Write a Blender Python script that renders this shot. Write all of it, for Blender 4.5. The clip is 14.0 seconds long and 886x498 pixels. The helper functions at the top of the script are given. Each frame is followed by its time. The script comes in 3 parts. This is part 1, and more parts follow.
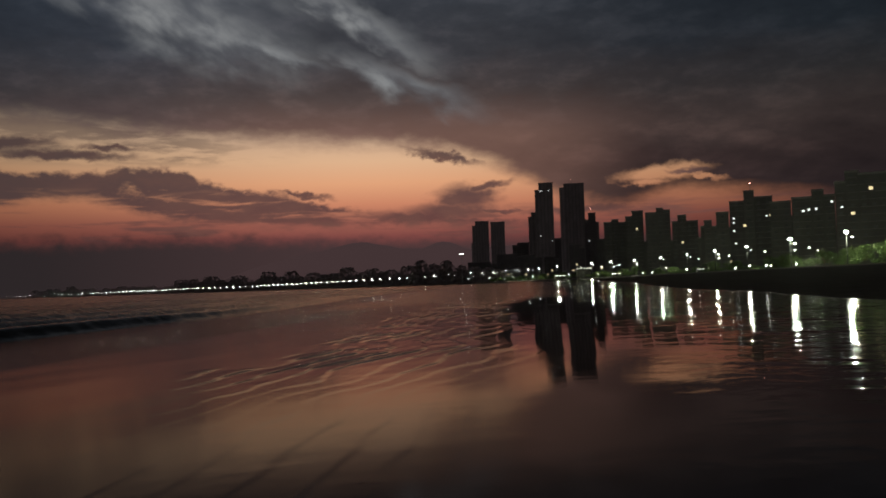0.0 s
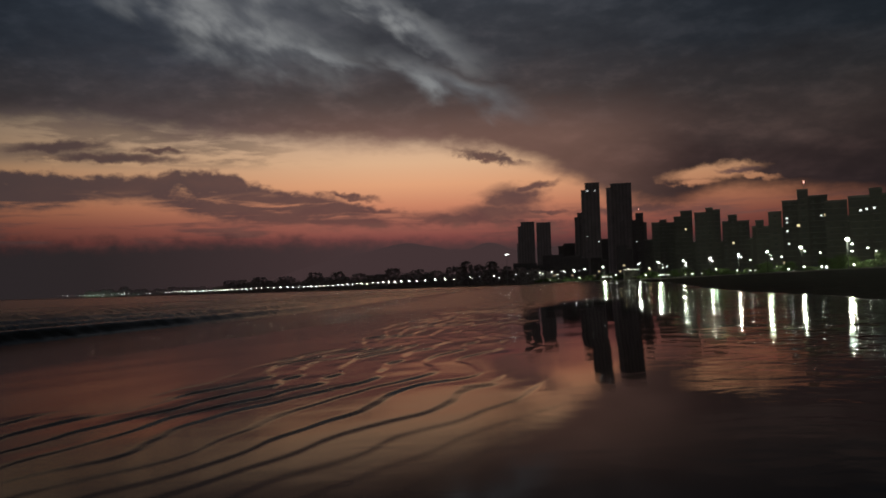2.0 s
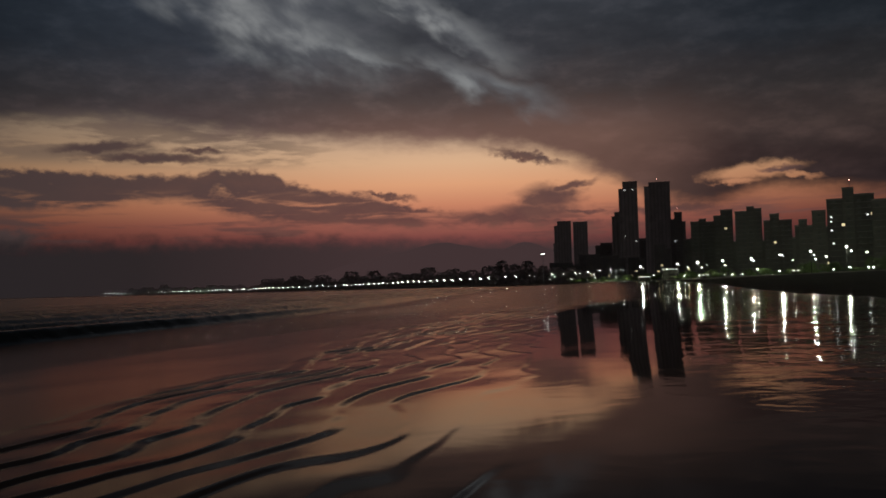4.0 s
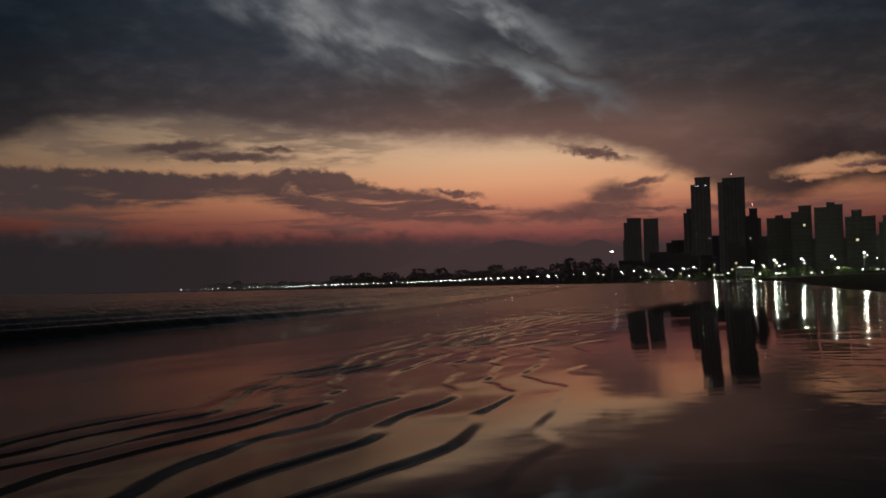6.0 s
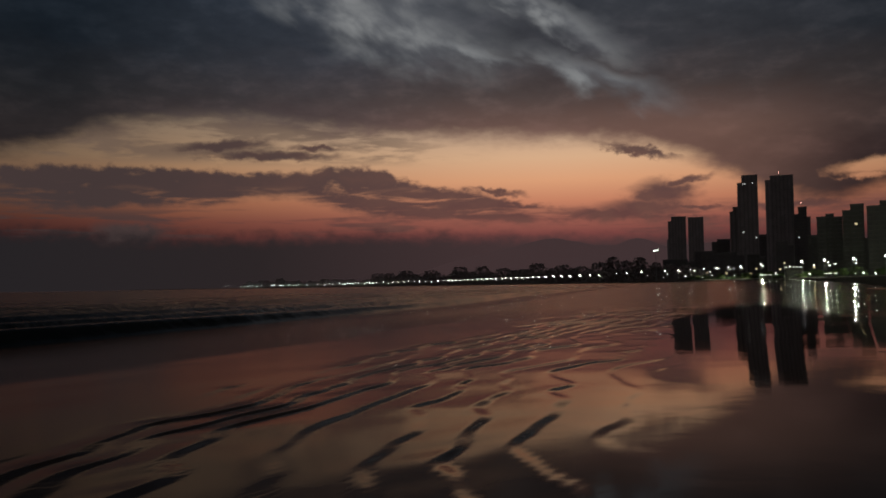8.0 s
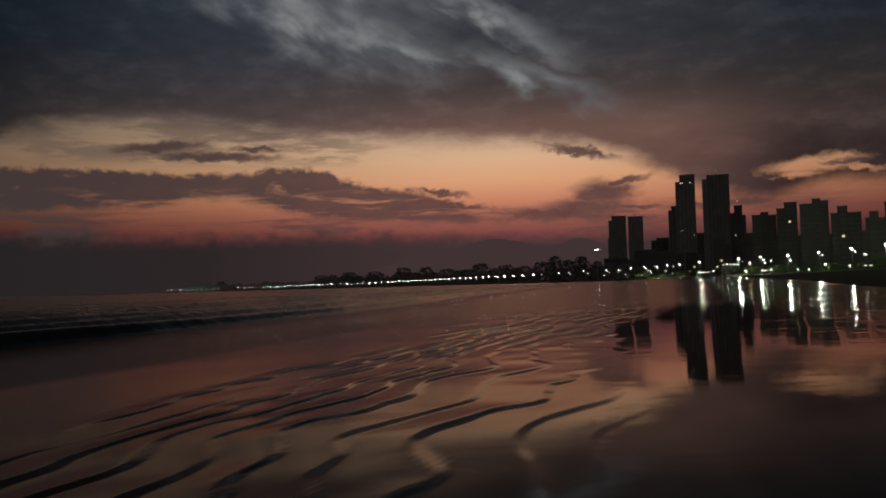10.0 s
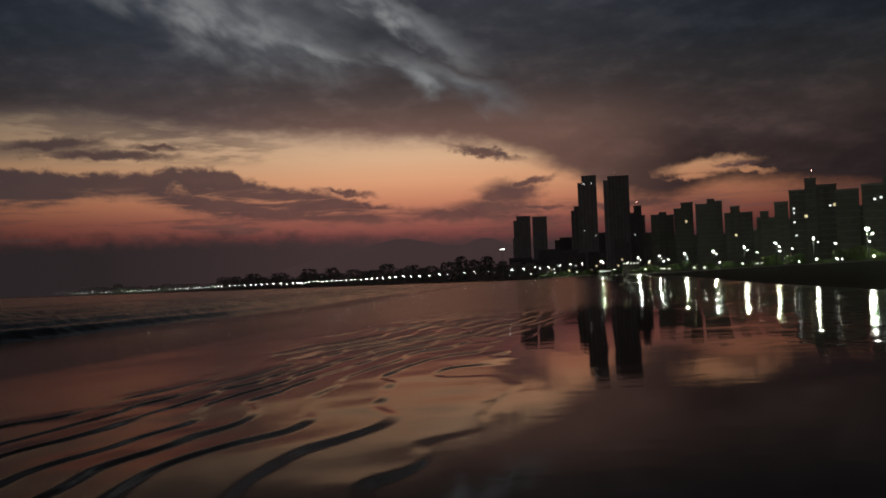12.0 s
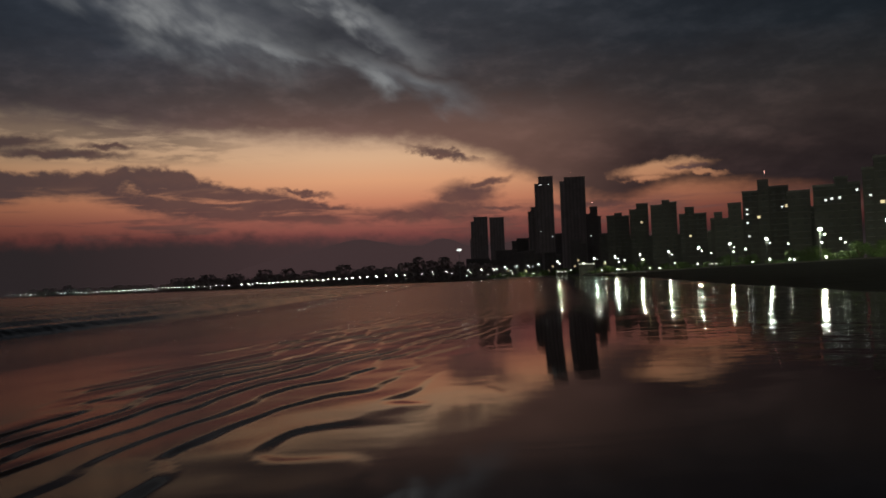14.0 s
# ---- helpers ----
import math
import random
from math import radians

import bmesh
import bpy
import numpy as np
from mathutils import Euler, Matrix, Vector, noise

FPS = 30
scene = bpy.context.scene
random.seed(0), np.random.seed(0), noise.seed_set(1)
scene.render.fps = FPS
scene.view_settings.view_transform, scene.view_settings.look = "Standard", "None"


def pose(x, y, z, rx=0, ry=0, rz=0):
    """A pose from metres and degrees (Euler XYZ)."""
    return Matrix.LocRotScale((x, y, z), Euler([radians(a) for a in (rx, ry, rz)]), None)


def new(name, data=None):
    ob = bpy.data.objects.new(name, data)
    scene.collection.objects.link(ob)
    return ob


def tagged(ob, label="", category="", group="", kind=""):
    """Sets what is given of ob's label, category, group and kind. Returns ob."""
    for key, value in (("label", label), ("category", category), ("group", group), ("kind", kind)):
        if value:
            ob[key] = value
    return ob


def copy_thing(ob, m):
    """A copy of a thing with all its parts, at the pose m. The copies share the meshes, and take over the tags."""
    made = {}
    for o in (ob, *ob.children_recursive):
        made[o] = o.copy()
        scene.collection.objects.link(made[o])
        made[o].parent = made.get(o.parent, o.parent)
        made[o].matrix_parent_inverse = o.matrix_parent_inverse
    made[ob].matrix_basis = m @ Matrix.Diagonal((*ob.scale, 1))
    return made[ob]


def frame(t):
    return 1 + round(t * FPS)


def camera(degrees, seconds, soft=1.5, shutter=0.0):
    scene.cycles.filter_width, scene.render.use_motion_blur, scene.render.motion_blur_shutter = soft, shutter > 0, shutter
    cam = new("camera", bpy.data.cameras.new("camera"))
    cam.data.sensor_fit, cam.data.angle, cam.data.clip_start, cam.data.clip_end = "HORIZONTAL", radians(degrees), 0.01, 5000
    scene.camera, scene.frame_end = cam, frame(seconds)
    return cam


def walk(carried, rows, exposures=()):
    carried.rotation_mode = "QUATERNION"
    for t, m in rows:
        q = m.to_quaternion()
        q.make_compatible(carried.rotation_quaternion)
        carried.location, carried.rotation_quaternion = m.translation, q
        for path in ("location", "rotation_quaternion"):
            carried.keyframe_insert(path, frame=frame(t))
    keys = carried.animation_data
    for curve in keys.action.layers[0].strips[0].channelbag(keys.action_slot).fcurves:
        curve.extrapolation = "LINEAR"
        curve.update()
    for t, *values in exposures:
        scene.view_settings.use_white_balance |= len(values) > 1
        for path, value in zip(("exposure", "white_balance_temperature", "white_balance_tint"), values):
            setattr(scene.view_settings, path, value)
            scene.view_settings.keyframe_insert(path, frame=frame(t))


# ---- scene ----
cam = camera(55.3, 14.0, soft=1.8)
EYE = 1.3
SPEED = 30 / 14


def turned(t, x, yaw, pitch, lean):
    """Camera row: rides along the beach, weaving a little; lean in degrees to its right."""
    return t, pose(x, SPEED * t, EYE, 0, 0, yaw) @ pose(0, 0, 0, 90 + pitch) @ pose(0, 0, 0, 0, 0, -lean)


walk(cam, [turned(*r) for r in (
    (0.0, 0.00, 7.10, 2.45, 1.80),
    (0.5, 0.12, 7.33, 2.47, 1.66),
    (1.0, 0.24, 8.22, 2.53, 1.67),
    (1.5, 0.37, 9.45, 2.58, 1.66),
    (2.0, 0.50, 10.21, 2.61, 1.67),
    (2.5, 0.62, 10.74, 2.68, 1.59),
    (3.0, 0.72, 11.23, 2.69, 1.58),
    (5.5, 0.66, 15.88, 2.55, 1.17),
    (6.0, 0.54, 17.26, 2.55, 1.14),
    (6.5, 0.40, 19.09, 2.51, 0.96),
    (7.0, 0.24, 20.20, 2.49, 0.78),
    (9.5, -0.38, 18.35, 2.46, 1.38),
    (10.0, -0.48, 16.27, 2.47, 1.50),
    (10.5, -0.56, 14.71, 2.40, 1.53),
    (11.0, -0.62, 13.67, 2.35, 1.60),
    (11.5, -0.66, 12.06, 2.35, 1.79),
    (12.0, -0.68, 9.97, 2.30, 2.01),
    (12.5, -0.69, 8.62, 2.25, 2.08),
    (13.0, -0.68, 7.82, 2.25, 2.03),
    (13.5, -0.65, 7.34, 2.25, 2.08),
    (14.0, -0.60, 7.10, 2.25, 2.10),
)], ((0.0, 0.12), (3.0, 0.08), (6.5, 0.02), (14.0, 0.02)))

# ---- sky at dusk ----
world = bpy.data.worlds.new("dusk_sky")
scene.world = world
world.use_nodes = True
W = world.node_tree
W.nodes.clear()


def node(tree, kind, **props):
    n = tree.nodes.new(kind)
    for k, v in props.items():
        setattr(n, k, v)
    return n


def put(tree, socket, v):
    if hasattr(v, "is_output"):
        tree.links.new(v, socket)
    elif v is not None:
        socket.default_value = v


def calc(tree, op, a, b=None, c=None, clamp=False):
    n = node(tree, "ShaderNodeMath", operation=op, use_clamp=clamp)
    for s, v in zip(n.inputs, (a, b, c)):
        put(tree, s, v)
    return n.outputs[0]


def remap(tree, v, a, b, lo=0.0, hi=1.0, smooth=True):
    n = node(tree, "ShaderNodeMapRange", interpolation_type="SMOOTHSTEP" if smooth else "LINEAR")
    for s, x in zip(n.inputs, (v, a, b, lo, hi)):
        put(tree, s, x)
    return n.outputs[0]


def vec(tree, x, y, z=0.0):
    n = node(tree, "ShaderNodeCombineXYZ")
    for s, v in zip(n.inputs, (x, y, z)):
        put(tree, s, v)
    return n.outputs[0]


def noisy(tree, v, scale, detail=4.0, rough=0.55, distort=0.0):
    n = node(tree, "ShaderNodeTexNoise")
    put(tree, n.inputs["Vector"], v)
    put(tree, n.inputs["Scale"], scale)
    put(tree, n.inputs["Detail"], detail)
    put(tree, n.inputs["Roughness"], rough)
    put(tree, n.inputs["Distortion"], distort)
    return n.outputs[0]


def ramp(tree, fac, stops):
    n = node(tree, "ShaderNodeValToRGB")
    put(tree, n.inputs[0], fac)
    el = n.color_ramp.elements
    while len(el) < len(stops):
        el.new(0.5)
    for e, (p, c) in zip(el, stops):
        e.position, e.color = p, (*c, 1)
    return n.outputs[0]


def blend(tree, fac, a, b, mode="MIX"):
    n = node(tree, "ShaderNodeMix", data_type="RGBA", blend_type=mode)
    put(tree, n.inputs[0], fac)
    for s, v in ((n.inputs[6], a), (n.inputs[7], b)):
        put(tree, s, (*v, 1) if isinstance(v, tuple) else v)
    return n.outputs[2]


def curve(tree, v, lo, hi, pts, top):
    """A line through (azimuth, elevation) points; returns the elevation at azimuth v."""
    n = node(tree, "ShaderNodeFloatCurve")
    put(tree, n.inputs[1], remap(tree, v, lo, hi, smooth=False))
    c = n.mapping.curves[0]
    xy = [((a - lo) / (hi - lo), e / top) for a, e in pts]
    c.points[0].location, c.points[1].location = xy[0], xy[-1]
    for p in xy[1:-1]:
        c.points.new(*p)
    n.mapping.update()
    return calc(tree, "MULTIPLY", n.outputs[0], top)


gen = node(W, "ShaderNodeTexCoord").outputs["Generated"]
xyz = node(W, "ShaderNodeSeparateXYZ")
W.links.new(gen, xyz.inputs[0])
az = calc(W, "MULTIPLY", calc(W, "ARCTAN2", xyz.outputs[0], xyz.outputs[1]), 57.2958)
el = calc(W, "MULTIPLY", calc(W, "ARCSINE", xyz.outputs[2]), 57.2958)
# streaky coordinates: clouds near the horizon are drawn out sideways
flat = vec(W, calc(W, "MULTIPLY", az, 0.35), el)
n_big = calc(W, "SUBTRACT", noisy(W, flat, 0.35, 3.0), 0.5)
n_mid = calc(W, "SUBTRACT", noisy(W, vec(W, calc(W, "MULTIPLY", az, 0.45), el, 7.3), 1.0, 6.0, 0.6), 0.5)
n_fine = calc(W, "SUBTRACT", noisy(W, vec(W, calc(W, "MULTIPLY", az, 0.7), el, 3.1), 1.7, 5.0, 0.55), 0.5)
az_w = calc(W, "MULTIPLY_ADD", n_mid, 3.0, az)
el_w = calc(W, "MULTIPLY_ADD", n_mid, 1.5, calc(W, "MULTIPLY_ADD", n_big, 1.0, el))
el_f = calc(W, "MULTIPLY_ADD", n_fine, 1.3, el)
place = vec(W, calc(W, "MULTIPLY_ADD", n_fine, 2.2, az_w), calc(W, "MULTIPLY_ADD", n_fine, 0.9, el))

# torn filaments of the high deck, drawn out down to the north
slant = node(W, "ShaderNodeMapping", vector_type="TEXTURE")
W.links.new(vec(W, az, el, 4.4), slant.inputs[0])
slant.inputs[2].default_value, slant.inputs[3].default_value = (0, 0, radians(-26)), (2.3, 1.2, 1)
n_torn = calc(W, "SUBTRACT", noisy(W, slant.outputs[0], 0.7, 3.8, 0.5, 0.2), 0.5)
place_soft = vec(W, calc(W, "MULTIPLY_ADD", n_torn, 3.2, calc(W, "MULTIPLY_ADD", n_big, 3.0, az)), calc(W, "MULTIPLY_ADD", n_torn, 1.9, el))


def blob(a, e, ra, re, tilt=0.0, edge=0.6, at=place):
    """A ragged oval patch of cloud or of clear sky: 1 inside, 0 outside."""
    m = node(W, "ShaderNodeMapping", vector_type="TEXTURE")
    W.links.new(at, m.inputs[0])
    m.inputs[1].default_value, m.inputs[2].default_value = (a, e, 0), (0, 0, radians(tilt))
    m.inputs[3].default_value = (ra, re, 1)
    ln = node(W, "ShaderNodeVectorMath", operation="LENGTH")
    W.links.new(m.outputs[0], ln.inputs[0])
    return remap(W, ln.outputs["Value"], 1 + edge, 1 - edge)


def union(*masks):
    out = masks[0]
    for m in masks[1:]:
        out = calc(W, "MAXIMUM", out, m)
    return out


glow = calc(W, "POWER", 2.718, calc(W, "MULTIPLY", calc(W, "POWER", calc(W, "ABSOLUTE", calc(W, "MULTIPLY", calc(W, "ADD", az, 11.5), 1 / 24)), 2.0), -1.0))
sky = ramp(W, remap(W, el, 0, 30, smooth=False), [(p / 30, c) for p, c in (
    (0.0, (0.03, 0.02, 0.023)), (2.4, (0.05, 0.028, 0.031)), (3.4, (0.19, 0.057, 0.051)), (4.4, (0.33, 0.108, 0.078)),
    (5.6, (0.55, 0.215, 0.122)), (7.0, (0.69, 0.338, 0.182)), (8.5, (0.67, 0.41, 0.245)), (10.0, (0.55, 0.37, 0.25)),
    (12.0, (0.38, 0.30, 0.23)), (16.0, (0.19, 0.19, 0.195)), (22.0, (0.14, 0.155, 0.175)), (30.0, (0.08, 0.095, 0.115)))])
sky = blend(W, 1.0, sky, ramp(W, remap(W, glow, 0, 1, smooth=False), [(0.0, (0.12, 0.14, 0.17)), (0.35, (0.52, 0.52, 0.5)), (1.0, (1.0, 1.0, 1.0))]), "MULTIPLY")

# low bank of cloud with a heaped top
bank_top = curve(W, az, -70, 40, ((-70, 7.4), (-48, 7.7), (-43, 7.9), (-38, 7.95), (-31.7, 7.7), (-28, 8.0), (-25.8, 8.2), (-23.9, 7.8), (-21.9, 7.0), (-18.5, 6.6), (-15.5, 5.8), (-10.2, 5.1), (-7.2, 5.0), (-3.7, 4.5), (0, 4.0), (4, 3.4), (40, 2.5)), 12)
bank_low = curve(W, az, -70, 40, ((-70, 5.6), (-48, 5.4), (-41, 5.4), (-35, 5.7), (-31.5, 6.2), (-28, 5.6), (-25, 4.8), (-19.6, 4.5), (-10, 4.2), (0, 3.9), (40, 3.0)), 12)
bank = calc(W, "MULTIPLY", remap(W, calc(W, "SUBTRACT", bank_top, el_f), -0.12, 0.4), remap(W, calc(W, "SUBTRACT", el_w, bank_low), -0.5, 0.3))
bank = calc(W, "MULTIPLY", bank, remap(W, n_mid, -0.32, -0.1, 0.35, 1.0))
holes = remap(W, noisy(W, vec(W, calc(W, "MULTIPLY", az, 0.2), calc(W, "MULTIPLY", el, 1.5), 21.0), 1.0, 5.0, 0.58, 0.4), 0.5, 0.66)
holes = calc(W, "MULTIPLY", holes, calc(W, "MULTIPLY", remap(W, el, 6.9, 5.7), remap(W, el, 3.6, 4.6)))
bank = calc(W, "MULTIPLY", bank, calc(W, "MULTIPLY_ADD", holes, -0.75, 1.0))
bank = union(bank, blob(-5.4, 5.9, 2.0, 0.8), blob(-6.4, 5.0, 3.0, 0.6), blob(-9.0, 4.7, 3.2, 0.4), blob(-3.9, 6.6, 1.6, 0.2, 10), blob(-3.4, 4.9, 1.8, 0.15), blob(-16.3, 6.3, 1.7, 0.2, -8),
             blob(-31.5, 8.75, 4.0, 0.28), blob(-34.5, 9.35, 2.6, 0.33, 5), blob(-28.5, 9.3, 1.5, 0.18), blob(-6.9, 8.7, 2.2, 0.3, -14),
             blob(-40.5, 3.6, 2.0, 0.7), blob(9.6, 6.95, 1.5, 0.18), blob(2.2, 4.8, 3.4, 0.25))
bank_tint = ramp(W, remap(W, el, 2, 10, smooth=False), [(0.0, (0.055, 0.03, 0.033)), (0.3, (0.125, 0.052, 0.047)), (0.6, (0.108, 0.059, 0.053)), (1.0, (0.11, 0.073, 0.062))])
bank_tint = blend(W, remap(W, n_mid, -0.2, 0.25), bank_tint, blend(W, 0.5, bank_tint, (0.17, 0.08, 0.06)))
bank_tint = blend(W, remap(W, az, -16, -44), bank_tint, (0.056, 0.038, 0.037))
streaks = remap(W, noisy(W, vec(W, calc(W, "MULTIPLY", az, 0.16), calc(W, "MULTIPLY", el, 1.7), 5.5), 1.0, 4.0, 0.55), 0.46, 0.62)
streaks = calc(W, "MULTIPLY", streaks, calc(W, "MULTIPLY", remap(W, el, 2.8, 3.8), remap(W, el, 5.6, 4.6)))
bank = union(bank, calc(W, "MULTIPLY", streaks, 0.8))
wisps = remap(W, noisy(W, vec(W, calc(W, "MULTIPLY", az, 0.22), calc(W, "MULTIPLY", el, 1.3), 9.5), 1.0, 5.0, 0.6, 0.3), 0.4, 0.6)
wisps = calc(W, "MULTIPLY", calc(W, "MULTIPLY", wisps, remap(W, el, 7.9, 8.8)), calc(W, "MULTIPLY", remap(W, az, -15, -27), remap(W, el, 12.0, 10.6)))
sky = blend(W, calc(W, "MULTIPLY", wisps, 0.75), sky, (0.135, 0.092, 0.07))
sky = blend(W, bank, sky, bank_tint)

# high deck of cloud with torn gaps
deck_low = curve(W, az, -70, 40, ((-70, 7.2), (-48, 8.4), (-44, 9.4), (-42, 10.2), (-34.6, 11.0), (-28, 10.3), (-17.6, 9.9), (-12.4, 9.7), (-6, 8.9), (-3.6, 8.2), (-2, 7.4), (0, 6.3), (2, 5.4), (4.5, 4.8), (6, 5.0), (7.5, 5.6), (9, 5.8), (12, 5.5), (16, 5.0), (20, 4.0), (40, 2.0)), 12)
deck = remap(W, calc(W, "SUBTRACT", el_w, deck_low), -0.75, 0.95)
window = union(blob(7.7, 6.95, 2.6, 0.5, 4, 0.5), blob(10.2, 6.6, 1.4, 0.22, -8, 0.6), blob(6.5, 6.35, 1.0, 0.22, 0, 0.6))
deck = calc(W, "MULTIPLY", deck, calc(W, "SUBTRACT", 1.0, window))
gaps = union(*(blob(*g, at=place_soft) for g in ((-23.4, 17.3, 6.0, 1.7, -16, 1.0), (-9.7, 13.6, 4.2, 0.75, -22, 1.0), (-12.3, 17.7, 4.6, 0.8, -30, 1.0), (-27, 20.6, 8, 1.8, -12, 0.8), (-19.0, 15.9, 3.4, 0.6, -18, 0.9)
                                            )))
gaps = calc(W, "MULTIPLY", calc(W, "MULTIPLY", gaps, remap(W, n_torn, -0.25, 0.12, 0.45, 1.0)), remap(W, el, 22.0, 19.0))
deck_tint = ramp(W, remap(W, calc(W, "MULTIPLY_ADD", n_big, 3.0, el), 5, 30, smooth=False), [(0.0, (0.06, 0.033, 0.032)), (0.12, (0.085, 0.047, 0.042)), (0.2, (0.125, 0.074, 0.063)), (0.3, (0.076, 0.056, 0.053)), (0.42, (0.045, 0.045, 0.052)), (0.6, (0.038, 0.044, 0.055)), (1.0, (0.019, 0.0195, 0.0205))])
deck_tint = blend(W, 1.0, deck_tint, ramp(W, calc(W, "ADD", calc(W, "MULTIPLY_ADD", n_mid, 0.9, 0.5), n_big), [(0.0, (0.6, 0.62, 0.65)), (0.5, (1.0, 1.0, 1.0)), (1.0, (1.95, 1.8, 1.72))]), "MULTIPLY")
side = ramp(W, remap(W, az, -180, 180, smooth=False), [((a + 180) / 360, c) for a, c in (
    (-150, (1.7, 1.8, 1.9)), (-90, (1.0, 1.06, 1.14)), (-62, (0.2, 0.27, 0.32)), (-44, (0.2, 0.28, 0.34)), (-29, (0.74, 0.83, 0.92)), (-18, (0.97, 0.97, 0.97)), (-4, (0.86, 0.86, 0.86)),
    (8, (0.4, 0.46, 0.5)), (20, (0.28, 0.36, 0.4)), (45, (0.23, 0.3, 0.34)), (90, (1.0, 1.06, 1.14)), (150, (1.7, 1.8, 1.9)))])
deck_tint = blend(W, 1.0, deck_tint, side, "MULTIPLY")
blush = calc(W, "MULTIPLY", calc(W, "MULTIPLY", remap(W, az, -30, -14), remap(W, az, 8, -3)), remap(W, calc(W, "MULTIPLY_ADD", n_mid, 3.0, el), 13.0, 9.0))
deck_tint = blend(W, calc(W, "MULTIPLY", blush, 0.45), deck_tint, (0.21, 0.112, 0.085))
deck_tint = blend(W, gaps, deck_tint, blend(W, remap(W, n_torn, -0.12, 0.2), (0.12, 0.125, 0.136), (0.22, 0.226, 0.23)))
sky = blend(W, deck, sky, deck_tint)

# murk over the horizon
murk_top = curve(W, az, -70, 40, ((-70, 3.7), (-48, 3.6), (-35, 3.1), (-25, 3.3), (-14, 3.0), (-6.5, 2.7), (5, 2.2), (40, 2.0)), 12)
murk = remap(W, calc(W, "SUBTRACT", murk_top, calc(W, "MULTIPLY_ADD", n_mid, 1.3, el_f)), -0.9, 0.7)
sky = blend(W, murk, sky, ramp(W, remap(W, az, -50, 20, smooth=False), [(0.0, (0.018, 0.016, 0.018)), (0.25, (0.024, 0.018, 0.019)), (0.5, (0.056, 0.033, 0.034)), (0.65, (0.062, 0.037, 0.037)), (1.0, (0.028, 0.022, 0.023))]))
bg = node(W, "ShaderNodeBackground")
W.links.new(sky, bg.inputs[0])
bg.inputs[1].default_value = 1.0
W.links.new(bg.outputs[0], node(W, "ShaderNodeOutputWorld").inputs[0])

# ---- materials ----
def material(name, colour, rough=0.8, metal=0.0, vary=0.25, scale=1.0, bump=0.0, emit=None, power=0.0):
    """A surface with grain at two scales, stains and fine relief."""
    m = bpy.data.materials.new(name)
    m.use_nodes = True
    t = m.node_tree
    b = t.nodes["Principled BSDF"]
    co = node(t, "ShaderNodeTexCoord").outputs["Object"]
    rnd = node(t, "ShaderNodeObjectInfo").outputs["Random"]
    big = noisy(t, co, 0.35 * scale, 3.0)
    fine = noisy(t, co, 4.0 * scale, 5.0, 0.65)
    f = calc(t, "ADD", calc(t, "MULTIPLY", big, 0.6), calc(t, "MULTIPLY", fine, 0.4))
    f = calc(t, "ADD", f, calc(t, "MULTIPLY_ADD", rnd, 0.24, -0.12))
    lo, hi = tuple(c * (1 - vary) for c in colour), tuple(min(1, c * (1 + vary)) for c in colour)
    t.links.new(ramp(t, f, [(0.3, lo), (0.7, hi)]), b.inputs["Base Color"])
    t.links.new(remap(t, fine, 0.2, 0.8, max(0.03, rough - 0.12), min(1, rough + 0.12)), b.inputs["Roughness"])
    b.inputs["Metallic"].default_value = metal
    if bump:
        n = node(t, "ShaderNodeBump")
        n.inputs["Strength"].default_value = bump
        n.inputs["Distance"].default_value = 0.03
        t.links.new(fine, n.inputs["Height"])
        t.links.new(n.outputs[0], b.inputs["Normal"])
    if emit:
        b.inputs["Emission Color"].default_value = (*emit, 1)
        b.inputs["Emission Strength"].default_value = power
    return m


